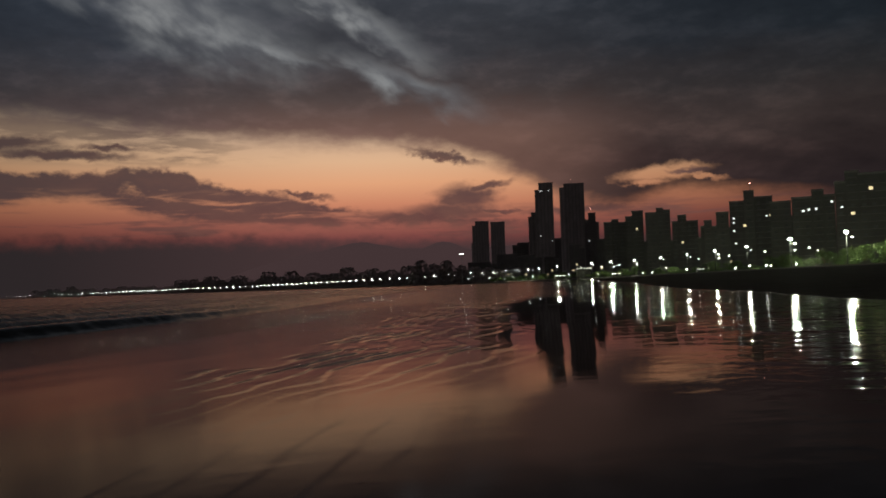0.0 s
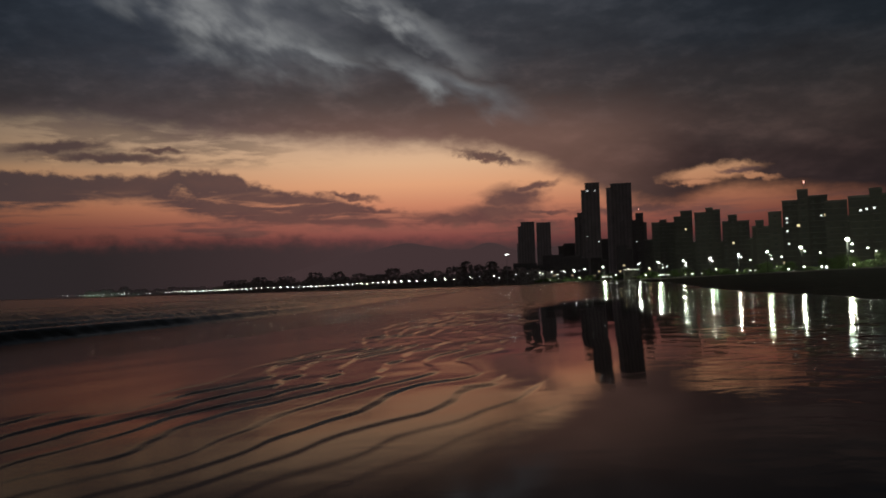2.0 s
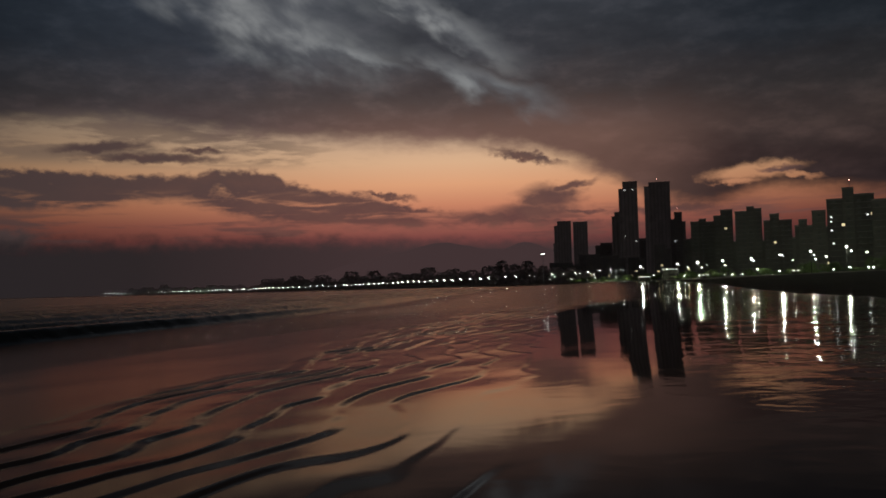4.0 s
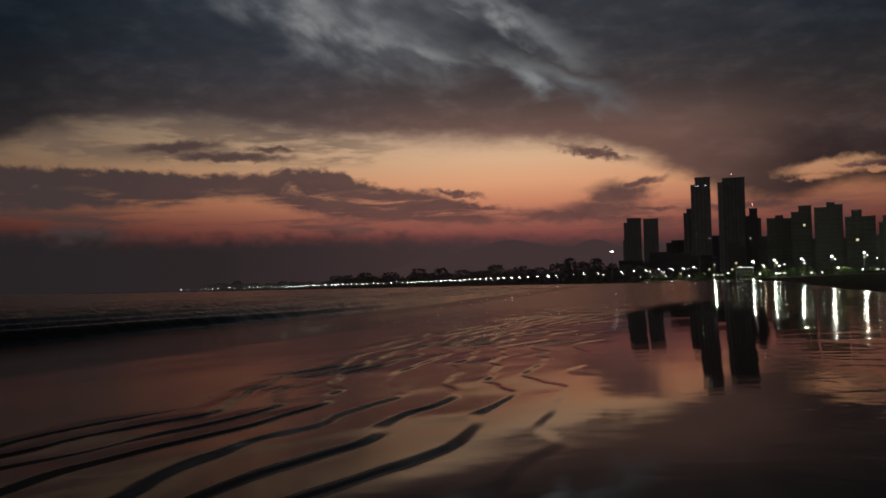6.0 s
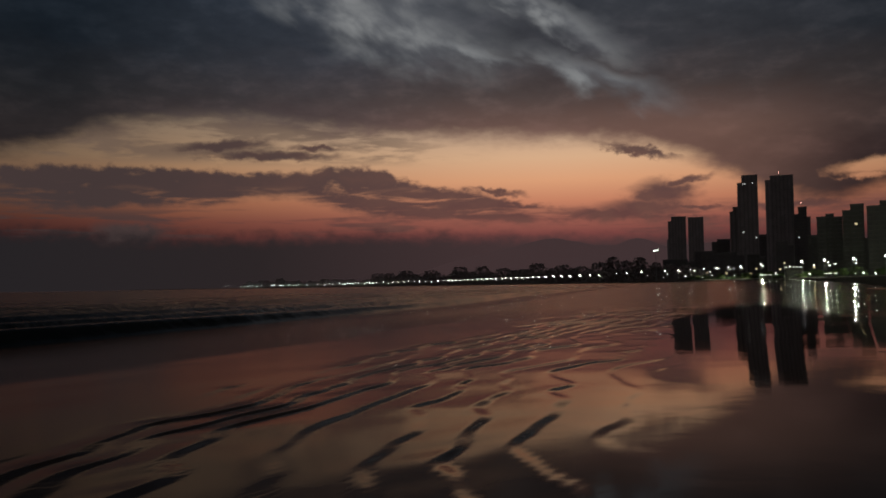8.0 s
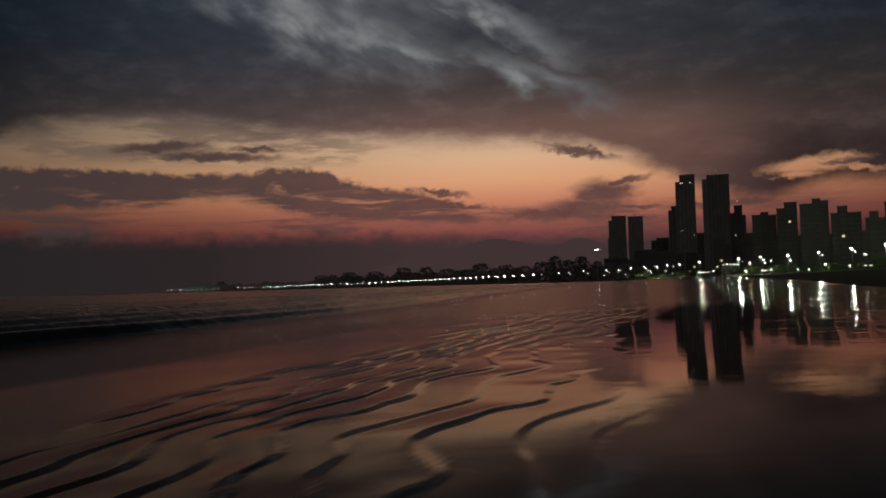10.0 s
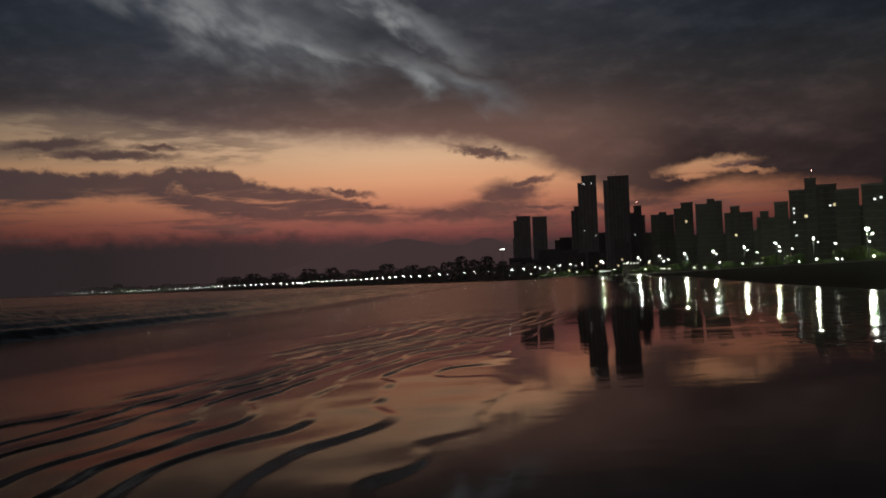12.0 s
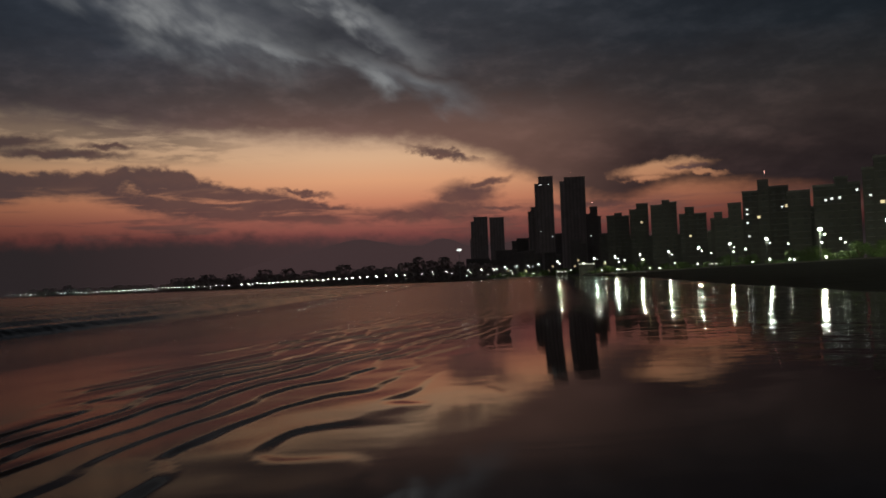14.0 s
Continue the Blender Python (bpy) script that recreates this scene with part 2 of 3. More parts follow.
def sand_material():
    """Beach sand: dry and matt up the beach, a glossy film of water where it is wet."""
    m = bpy.data.materials.new("beach_sand")
    m.use_nodes = True
    t = m.node_tree
    b = t.nodes["Principled BSDF"]
    co = node(t, "ShaderNodeTexCoord").outputs["Object"]
    wet = node(t, "ShaderNodeAttribute", attribute_name="wet").outputs["Fac"]
    big = noisy(t, co, 0.16, 4.0)
    mid = noisy(t, co, 1.3, 5.0)
    grain = noisy(t, co, 40.0, 3.0, 0.7)
    edge = remap(t, calc(t, "ADD", wet, calc(t, "MULTIPLY_ADD", big, 0.5, -0.25)), 0.42, 0.6)
    dimmed = node(t, "ShaderNodeAttribute", attribute_name="dark_sand").outputs["Fac"]
    dimmed = remap(t, calc(t, "ADD", dimmed, calc(t, "MULTIPLY_ADD", big, 0.5, -0.25)), 0.3, 0.7)
    dry = ramp(t, calc(t, "ADD", calc(t, "MULTIPLY", mid, 0.6), calc(t, "MULTIPLY", grain, 0.4)), [(0.3, (0.15, 0.125, 0.095)), (0.7, (0.23, 0.195, 0.15))])
    dark_sand = ramp(t, mid, [(0.3, (0.055, 0.032, 0.021)), (0.7, (0.085, 0.05, 0.034))])
    # upper beach colour darkened, dusk dimness painted in against the floodlights
    dry = blend(t, dimmed, dry, ramp(t, mid, [(0.3, (0.04, 0.031, 0.023)), (0.7, (0.062, 0.049, 0.037))]))
    t.links.new(blend(t, edge, dry, dark_sand), b.inputs["Base Color"])
    pool = node(t, "ShaderNodeAttribute", attribute_name="pool").outputs["Fac"]
    film = remap(t, calc(t, "ADD", pool, calc(t, "MULTIPLY_ADD", mid, 0.5, -0.25)), 0.1, 0.8, 0.1, 0.014)
    t.links.new(remap(t, pool, 0, 1, 0.22, 0.5), b.inputs["Specular IOR Level"])
    gloss = node(t, "ShaderNodeAttribute", attribute_name="gloss").outputs["Fac"]
    film = remap(t, gloss, 0, 1, calc(t, "MULTIPLY_ADD", mid, 0.08, 0.14), film, smooth=False)
    t.links.new(remap(t, edge, 0, 1, 0.9, film, smooth=False), b.inputs["Roughness"])
    b.inputs["IOR"].default_value = 1.15
    lap = node(t, "ShaderNodeMapping")
    t.links.new(co, lap.inputs[0])
    lap.inputs[3].default_value = (1.6, 1.9, 1)
    lap.inputs[2].default_value = (0, 0, radians(-14))
    lap_on = node(t, "ShaderNodeAttribute", attribute_name="lap").outputs["Fac"]
    chop = calc(t, "MULTIPLY_ADD", noisy(t, lap.outputs[0], 2.9, 2.0, 0.5, 0.4), 0.1, noisy(t, lap.outputs[0], 1.0, 2.0, 0.45, 0.5))
    swell = node(t, "ShaderNodeMapping")
    t.links.new(co, swell.inputs[0])
    swell.inputs[2].default_value, swell.inputs[3].default_value = (0, 0, radians(-24)), (0.42, 0.8, 1)
    chop = calc(t, "MULTIPLY_ADD", noisy(t, swell.outputs[0], 1.0, 1.5, 0.5, 0.3), 1.1, chop)
    wavelets = calc(t, "MULTIPLY", chop, calc(t, "MULTIPLY_ADD", lap_on, 1.2, 0.075))
    hgt = calc(t, "MULTIPLY_ADD", grain, 0.006, wavelets)
    n = node(t, "ShaderNodeBump")
    n.inputs["Strength"].default_value = 0.8
    n.inputs["Distance"].default_value = 0.026
    t.links.new(hgt, n.inputs["Height"])
    t.links.new(n.outputs[0], b.inputs["Normal"])
    return m


def water_material():
    m = bpy.data.materials.new("sea_water")
    m.use_nodes = True
    t = m.node_tree
    b = t.nodes["Principled BSDF"]
    co = node(t, "ShaderNodeTexCoord").outputs["Object"]
    foam = node(t, "ShaderNodeAttribute", attribute_name="foam").outputs["Fac"]
    lace = noisy(t, co, 0.9, 6.0, 0.7, 0.6)
    f = calc(t, "MULTIPLY", foam, remap(t, lace, 0.38, 0.62))
    t.links.new(blend(t, f, (0.012, 0.016, 0.017), (0.34, 0.34, 0.34)), b.inputs["Base Color"])
    t.links.new(remap(t, f, 0, 1, 0.2, 0.8, smooth=False), b.inputs["Roughness"])
    b.inputs["IOR"].default_value = 1.15
    b.inputs["Specular IOR Level"].default_value = 0.25
    n = node(t, "ShaderNodeBump")
    n.inputs["Strength"].default_value = 0.5
    n.inputs["Distance"].default_value = 0.15
    t.links.new(calc(t, "ADD", noisy(t, co, 0.7, 3.0), calc(t, "MULTIPLY", noisy(t, co, 0.25, 2.0), 2.0)), n.inputs["Height"])
    t.links.new(n.outputs[0], b.inputs["Normal"])
    return m


SAND, WATER = sand_material(), water_material()
CONCRETE = material("weathered_render", (0.12, 0.115, 0.104), 0.9, vary=0.3, scale=0.3, bump=0.2)
# render of the far towers, paled so its colour carries the hazy veil
HAZED_RENDER = material("hazed_grey_render", (0.3, 0.28, 0.26), 0.9, vary=0.3, scale=0.3, bump=0.2)
SLAB = material("slab_concrete", (0.2, 0.19, 0.175), 0.9, vary=0.25, scale=0.5)
GLASS = material("dark_window_glass", (0.1, 0.1, 0.097), 0.5, vary=0.3)
WARM_PANE = material("lit_warm_window", (0.5, 0.4, 0.25), 0.4, emit=(1.0, 0.82, 0.45), power=0.9)
WHITE_PANE = material("lit_white_window", (0.6, 0.6, 0.6), 0.4, emit=(0.95, 1.0, 0.95), power=1.3)
STEEL = material("galvanised_steel", (0.35, 0.35, 0.34), 0.5, metal=0.8, vary=0.2)
LAMP_GLOW = material("floodlight_lens", (0.9, 0.9, 0.85), 0.3, emit=(0.93, 1.0, 0.86), power=27.0)
MID_GLOW = material("distant_floodlight_lens", (0.9, 0.9, 0.85), 0.3, emit=(0.93, 1.0, 0.86), power=18.0)
SMALL_GLOW = material("street_lamp_lens", (0.9, 0.9, 0.85), 0.3, emit=(0.95, 1.0, 0.85), power=8.0)
POLE = material("weathered_pole_paint", (0.02, 0.021, 0.02), 0.7, vary=0.3)
FAR_GLOW = material("far_lamp_lens", (0.9, 0.9, 0.85), 0.3, emit=(0.95, 1.0, 0.88), power=14.0)
MAST_GLOW = material("mast_floodlight", (0.9, 0.9, 0.85), 0.3, emit=(0.95, 1.0, 0.9), power=7.0)
RED_GLOW = material("obstruction_lamp", (0.6, 0.1, 0.1), 0.3, emit=(1.0, 0.45, 0.35), power=8.0)
BARK = material("bark", (0.12, 0.09, 0.065), 0.9, vary=0.35, bump=0.4)
LEAF = material("leaves", (0.08, 0.115, 0.035), 0.6, vary=0.45, scale=2.0)
# leaves paled to grey-mauve, aerial haze painted into their colour
HAZED_LEAF = material("hazed_woods_leaves", (0.24, 0.2, 0.185), 0.85, vary=0.35, scale=0.1)
# ridge glows by itself: the haze in front of it is put in as emission
HAZE_HILLS = material("far_hills_haze_glow", (0.03, 0.027, 0.027), 0.95, vary=0.3, scale=0.01, emit=(0.05, 0.03, 0.031), power=0.98)


# ---- coast ----
WATER_Z, SLOPE = -0.78, 0.04
SHORE = ((-300, -27), (35, -27), (60, -28), (82, -29.5), (118, -33.5), (160, -40), (250, -49), (374, -61), (500, -74), (615, -96), (715, -134), (930, -223), (1023, -308),
         (1225, -446), (1468, -616), (1710, -862), (2231, -1308), (2770, -1923), (3193, -2540), (4900, -4600))


def shore_x(y):
    return np.interp(y, [p[0] for p in SHORE], [p[1] for p in SHORE])


def across(y):
    """How much a step along x counts as a step away from the waterline."""
    d = (shore_x(y + 20) - shore_x(y - 20)) / 40
    return 1 / np.sqrt(1 + d * d)


def rim(y):
    """Inland edge of the standing water."""
    return np.interp(y, (0, 80, 180, 400, 700), (9.5, 10.0, 13.0, 17.0, 24.0))


def beach_z(x, y):
    """The beach: a terrace of ripples, almost level standing water inland of it, then a dry face up to the promenade."""
    s = (x - shore_x(y)) * across(y)
    d = 26.2 - s
    terrace = np.minimum(0.01 * (np.sqrt(d * d + 3.6) + d), 0.0095 * np.maximum(s, 0))
    back = np.clip((x - rim(y)) / 26, 0, 1)
    basin = 0.033 * np.clip(x - 1.8, 0, rim(y) - 1.8) * (1 - back * back * (3 - 2 * back)) * np.clip((700 - y) / 300, 0, 1)
    return np.where(s > 0, WATER_Z + SLOPE * np.minimum(s, 86) + terrace - basin, WATER_Z + np.maximum(SLOPE * 1.2 * s, -3))


def lattice(x, y, seed=0):
    """Smooth value noise on arrays, about -1 to 1."""
    xi, yi = np.floor(x).astype(int), np.floor(y).astype(int)
    fx, fy = x - xi, y - yi
    fx, fy = fx * fx * (3 - 2 * fx), fy * fy * (3 - 2 * fy)

    def h(a, b):
        v = np.sin(a * 127.1 + b * 311.7 + seed * 74.7) * 43758.5453
        return (v - np.floor(v)) * 2 - 1
    return (h(xi, yi) * (1 - fx) + h(xi + 1, yi) * fx) * (1 - fy) + (h(xi, yi + 1) * (1 - fx) + h(xi + 1, yi + 1) * fx) * fy


def step(v, a, b):
    k = np.clip((v - a) / (b - a), 0, 1)
    return k * k * (3 - 2 * k)


def spaced(*runs):
    """Grid lines: runs of (start, end, spacing)."""
    out = np.concatenate([np.linspace(a, b, max(2, int(abs(b - a) / d) + 1))[:-1] for a, b, d in runs])
    return np.append(out, runs[-1][1])


def sheet(name, s_lines, y_lines, z_of, mat, extras):
    """A sheet that follows the shore: x is the waterline plus s."""
    s, y = np.meshgrid(s_lines, y_lines)
    x = shore_x(y) + s
    z = z_of(x, y, s)
    h, w = s.shape
    me = bpy.data.meshes.new(name)
    verts = np.stack([x, y, z], -1).reshape(-1, 3)
    i = np.arange(h * w).reshape(h, w)
    quads = np.stack([i[:-1, :-1], i[:-1, 1:], i[1:, 1:], i[1:, :-1]], -1).reshape(-1, 4)
    me.vertices.add(len(verts))
    me.vertices.foreach_set("co", verts.ravel())
    me.loops.add(quads.size)
    me.loops.foreach_set("vertex_index", quads.ravel())
    me.polygons.add(len(quads))
    me.polygons.foreach_set("loop_start", np.arange(0, quads.size, 4))
    me.update(calc_edges=True)
    me.polygons.foreach_set("use_smooth", np.ones(len(quads), bool))
    for key, fn in extras.items():
        a = me.attributes.new(key, "FLOAT", "POINT")
        a.data.foreach_set("value", fn(x, y, s).astype(np.float32).ravel())
    me.materials.append(mat)
    me.validate()
    return new(name, me)


def seaward(y):
    """Where the ripples begin on the side of the sea."""
    return np.interp(y, (5, 15, 25, 30, 40, 60), (-4.6, -5.1, -5.4, -5.8, -6.7, -7.2)) + 0.5 * lattice(y * 0.22, y * 0 + 0.5, 7)


def inland(y):
    """Where the ripples run out into the standing film of water."""
    return np.interp(y, (8, 16, 23, 30, 40, 60), (-0.5, -0.8, -1.1, -1.6, -1.9, -1.7)) + 0.35 * lattice(y * 0.35, y * 0 + 0.5, 14)


def ripples(x, y):
    """Sand ripples that run along the shore, half a metre apart, with sharp meandering lee edges that fork and break off."""
    line = np.interp(y, (3, 8, 11, 14, 17, 21, 27, 34, 40, 47, 55), (-0.9, -0.55, -0.1, 0.2, 0.15, -0.25, -0.95, -1.1, -0.85, -0.1, 0.7))
    sway = 0.34 * lattice(x * 0.3, y * 0.3, 1) + 0.26 * lattice(x * 0.8, y * 0.62, 2) + 0.1 * lattice(x * 2.1, y * 1.7, 5)
    turn = -0.5 * step(x, inland(y) - 2.2, inland(y)) * lattice(x * 0.2, y * 0.16, 27)
    ph = (x - line + sway + turn) / (0.49 + 0.05 * step(y, 28, 44))
    row = np.floor(ph)
    fr = ph - row
    lee = 0.86 + 0.03 * lattice(row * 1.9, y * 0.8, 28)
    wave = np.where(fr < lee, (fr / lee) ** 1.2, (1 - fr) / (1 - lee))
    sea_side = (x - seaward(y)) / 1.7
    broken = step(sea_side + 0.8 * lattice(row * 3.7, y * 0.8 + row * 1.3, 8), 0.1, 0.8)
    patchy = 0.4 + 0.6 * step(lattice(row * 2.3 + 0.5, y * 0.42 + row * 0.7, 3), -0.7, -0.1)
    film = 1 - step(x + 0.5 * lattice(x * 0.5, y * 0.4, 13), inland(y) - 1.1, inland(y) + 0.7)
    young = 0.06 + 0.94 * step(y + 1.6 * lattice(x * 0.3, y * 0.2, 16), 7.5, 13.5)
    amp = 0.0205 * broken * patchy * film * young * step(y, 1, 4) * (1 - 0.75 * step(y, 55, 80))
    dunes = 0.006 * lattice(x * 0.32, y * 0.13, 4) + 0.0035 * lattice(x * 1.1, y * 0.5, 41)
    return amp * (wave - 0.2) + dunes * step(x, -22, -8)


def ground_z(x, y, s):
    z = beach_z(x, y) + np.where((s > 0) & (y < 110) & (y > -5), ripples(x, y), 0)
    z = z + np.where((y < 95) & (y > 0), lapped(x, y, s) * (0.0055 * lattice(x * 0.45 + y * 0.25, y * 1.05, 50) + 0.0021 * lattice(x * 1.0 - y * 0.3, y * 2.2, 51)), 0)
    return z + np.where(s > 36, 0.04 * lattice(x * 0.4, y * 0.4, 6) * np.minimum((s - 36) / 4, 1), 0)


def wetness(x, y, s):
    """Where a skin of water lies on the sand."""
    return 1 - step(x + 0.8 * lattice(x * 0.15, y * 0.065, 9) - rim(y), -1.0, 1.6) * (1 - step(y, 500, 800)) - step(y, 500, 800) * step(s * across(y), 40, 60)


def beach_dimming(x, y, s):
    """Sand well up the beach above the film of water, painted dark to look dusk-dim."""
    return 1 - step(s * across(y) + 3.0 * lattice(x * 0.08, y * 0.04, 25), 62, 92)


def pooled(x, y, s):
    """Where the film of water stands deepest, inland of the ripples."""
    return step(x + 0.6 * lattice(x * 0.32, y * 0.2, 15), inland(y) - 0.4, inland(y) + 0.9)


def glossy(x, y, s):
    """The fresh film of water over the ripples and in the last run of the waves; the sand between is barely wet."""
    film = step(x + 0.6 * lattice(x * 0.26, y * 0.13, 19), seaward(y) - 1.2, seaward(y) + 1.6) * (1 - step(y, 44, 64) * (1 - step(x, 0.3, 2.6)))
    swash = 0.8 * (1 - step(s + 1.5 * lattice(x * 0.1, y * 0.05, 26), 7, 15))
    return np.maximum(np.maximum(film, swash), 0.75 * (1 - step(y, 40, 62)))


def lapped(x, y, s):
    """Where small wavelets cross the standing water."""
    return step(x + 0.6 * lattice(x * 0.2, y * 0.12, 17), 0.9, 3.4) * (0.75 + 0.35 * lattice(x * 0.4, y * 0.26, 18))


ground = sheet("ground", spaced((-400, -60, 40), (-60, 0, 10), (0, 14, 0.7), (14, 18.5, 0.25), (18.5, 27.2, 0.02), (27.2, 28.6, 0.1), (28.6, 40, 0.28), (40, 48, 0.4), (48, 140, 4), (140, 1200, 60), (1200, 5200, 400)),
               spaced((-300, 0, 30), (0, 4, 0.5), (4, 58, 0.11), (58, 95, 0.22), (95, 160, 2.5), (160, 1000, 20), (1000, 4900, 80)), ground_z, SAND,
               {"wet": wetness, "dark_sand": beach_dimming, "pool": pooled, "lap": lapped, "gloss": glossy})
tagged(ground, "wet rippled beach sand rising to dry sand", "beach", kind="structure")


def sea_z(x, y, s):
    z = np.full_like(x, WATER_Z + 0.015)
    run = 0.6 * lattice(y * 0.026, y * 0 + 0.5, 11) + 0.35 * lattice(y * 0.12, y * 0 + 0.5, 12)
    for at, high, front, back, seed in ((0.1, 0.58, 0.75, 4.0, 20), (-8.5, 0.42, 0.9, 4.0, 21), (-18, 0.45, 1.2, 5.0, 22), (-31, 0.45, 1.8, 6.0, 23), (-47, 0.45, 2.2, 7.0, 24)):
        d = s - at - run * (1 + 0.4 * abs(at) / 10)
        k = high * (0.85 + 0.25 * lattice(y * 0.04, y * 0 + seed, seed))
        z = z + k * np.where(d > 0, np.exp(-(d / front) ** 2), np.exp(-(d / back) ** 2))
    return z + 0.025 * lattice(x * 0.4, y * 0.08, 30) * step(-s, 0, 3) - 0.5 * step(s, 1.9, 4)


def foam_of(x, y, s):
    f = np.exp(-((s + 5.0) / 2.2) ** 2) * 0.5 + np.exp(-((s + 12.5) / 2.3) ** 2) * 0.4 + np.exp(-((s + 23) / 2.7) ** 2) * 0.35
    return np.maximum(f, 0.3 * step(-s, 2.5, 5) * (1 - step(-s, 60, 120))) * (0.65 + 0.5 * lattice(x * 0.13, y * 0.04, 31))


sea = sheet("water", spaced((-4000, -400, 300), (-400, -80, 20), (-80, -24, 1.2), (-24, -4, 0.25), (-4, 4, 0.1)), spaced((-300, 20, 20), (20, 160, 0.8), (160, 400, 4), (400, 1000, 15), (1000, 4900, 60)), sea_z, WATER, {"foam": foam_of})
tagged(sea, "dark dusk sea with low breaking waves", "sea", kind="structure")


# ---- far hills ----
def hills():
    n = 160
    az_r = np.radians(np.linspace(-62, 12, n))
    deg = np.degrees(az_r)
    top = 2.45 + 0.7 * np.exp(-((deg + 12.5) / 2.6) ** 2) + 0.55 * np.exp(-((deg + 7.0) / 1.2) ** 2) + 0.12 * lattice(deg * 0.4, deg * 0, 40) + 0.05 * lattice(deg * 1.3, deg * 0, 41)
    top = top * step(deg, -26, -15) * (1 - step(deg, 2, 10))
    bm = bmesh.new()
    rings = []
    for far, k in ((4760, 0.0), (4820, 0.55), (4880, 1.0), (4930, 0.5)):
        rings.append([bm.verts.new((far * math.sin(a), far * math.cos(a), max(-3, far * math.tan(radians(t * k)) - 3 * (k == 0)))) for i, (a, t) in enumerate(zip(az_r, top))])
    for lo, hi in zip(rings, rings[1:]):
        for i in range(n - 1):
            bm.faces.new((lo[i], lo[i + 1], hi[i + 1], hi[i]))
    me = bpy.data.meshes.new("backdrop")
    bm.to_mesh(me)
    bm.free()
    me.materials.append(HAZE_HILLS)
    return tagged(new("backdrop", me), "hazy purple mountain ridge far beyond the bay", "mountains", kind="structure")


hills()


# ---- building blocks ----
def box(bm, x0, x1, y0, y1, z0, z1):
    v = [bm.verts.new((x, y, z)) for z in (z0, z1) for x, y in ((x0, y0), (x1, y0), (x1, y1), (x0, y1))]
    for f in ((3, 2, 1, 0), (4, 5, 6, 7), (0, 1, 5, 4), (1, 2, 6, 5), (2, 3, 7, 6), (3, 0, 4, 7)):
        bm.faces.new([v[i] for i in f])


def tube(bm, a, b, r0, r1, n=8):
    a, b = Vector(a), Vector(b)
    q = (b - a).to_track_quat("Z", "Y")
    lo, hi = ([bm.verts.new(p + q @ Vector((r * math.cos(6.28319 * i / n), r * math.sin(6.28319 * i / n), 0))) for i in range(n)] for p, r in ((a, r0), (b, r1)))
    for i in range(n):
        bm.faces.new((lo[i], lo[(i + 1) % n], hi[(i + 1) % n], hi[i]))
    bm.faces.new(lo[::-1])
    bm.faces.new(hi)


def mesh_of(name, bm, mat):
    me = bpy.data.meshes.new(name)
    bm.to_mesh(me)
    bm.free()
    me.materials.append(mat)
    return me


def part(name, bm, mat, parent, label=""):
    me = bm if isinstance(bm, bpy.types.Mesh) else mesh_of(name, bm, mat)
    ob = new(name, me)
    ob.parent = parent
    if label:
        ob["label"] = label
    return ob


def ground_at(x, y):
    return float(beach_z(np.array([float(x)]), np.array([float(y)]))[0])


def pane_mesh(mat):
    bm = bmesh.new()
    box(bm, -0.75, 0.75, -0.06, 0.04, 0, 1.3)
    return mesh_of("window", bm, mat)


PANES = {"dark": pane_mesh(GLASS), "warm": pane_mesh(WARM_PANE), "white": pane_mesh(WHITE_PANE)}


def building(x, y, top, blocks, label, lit=(), mat=None, depth=18.0, slabs=True, pitch=3.4, mark=False):
    """An apartment block: blocks are (x0, x1, height share) side by side; lit are (x, z, kind)."""
    base = ground_at(x, y) - 0.2
    home = tagged(new("apartment_building"), label, "building", "seafront buildings")
    home.matrix_basis = pose(x, y, base, 0, 0, -math.degrees(math.atan2(x, y - 15)))
    mat = mat or CONCRETE
    for x0, x1, share in blocks:
        h = (top - base) * share
        bm = bmesh.new()
        box(bm, x0, x1, 0, depth, 0, h - 0.9)
        wall = part("wall", bm, mat, home)
        bm = bmesh.new()
        for a, b, c, d in ((x0 - 0.15, x1 + 0.15, -0.15, 0.25), (x0 - 0.15, x1 + 0.15, depth - 0.25, depth + 0.15), (x0 - 0.15, x0 + 0.25, 0.25, depth - 0.25), (x1 - 0.25, x1 + 0.15, 0.25, depth - 0.25)):
            box(bm, a, b, c, d, h - 0.9, h)
        part("parapet", bm, SLAB, home)
        if x1 - x0 < 3.5:
            continue
        n = int((h - 3) // 3.1)
        if slabs:
            bm = bmesh.new()
            box(bm, x0 + 0.5, x1 - 0.5, -0.7, -0.003, 0.8, 0.98)
            shelf = mesh_of("balcony_slab", bm, SLAB)
            for i in range(1, n + 1):
                part("balcony_slab", shelf, SLAB, home).location = (0, 0, i * 3.1)
        cols = max(1, int((x1 - x0 - 1) // pitch))
        for i in range(n):
            for c in range(cols):
                w = part("window", PANES["dark"], GLASS, home)
                w.location = (x0 + (x1 - x0) * (c + 0.5) / cols, -0.02, (i + 1) * 3.1 + 1.15)
    for lx, lz, kind in lit:
        w = part("lit_window", PANES[kind], GLASS, home, "window lit from inside")
        w.location = (lx, -0.1, lz - base)
        if kind == "white":
            w.scale = (0.62, 1, 0.62)
    if mark:
        bm = bmesh.new()
        tube(bm, (0, 4, top - base - 1), (0, 4, top - base + 4), 0.15, 0.06)
        mast = part("antenna", bm, STEEL, home)
        bm = bmesh.new()
        bmesh.ops.create_icosphere(bm, subdivisions=1, radius=0.28, matrix=Matrix.Translation((0, 4, top - base + 4.2)))
        part("beacon", bm, RED_GLOW, mast, "small glowing obstruction lamp")
    return home


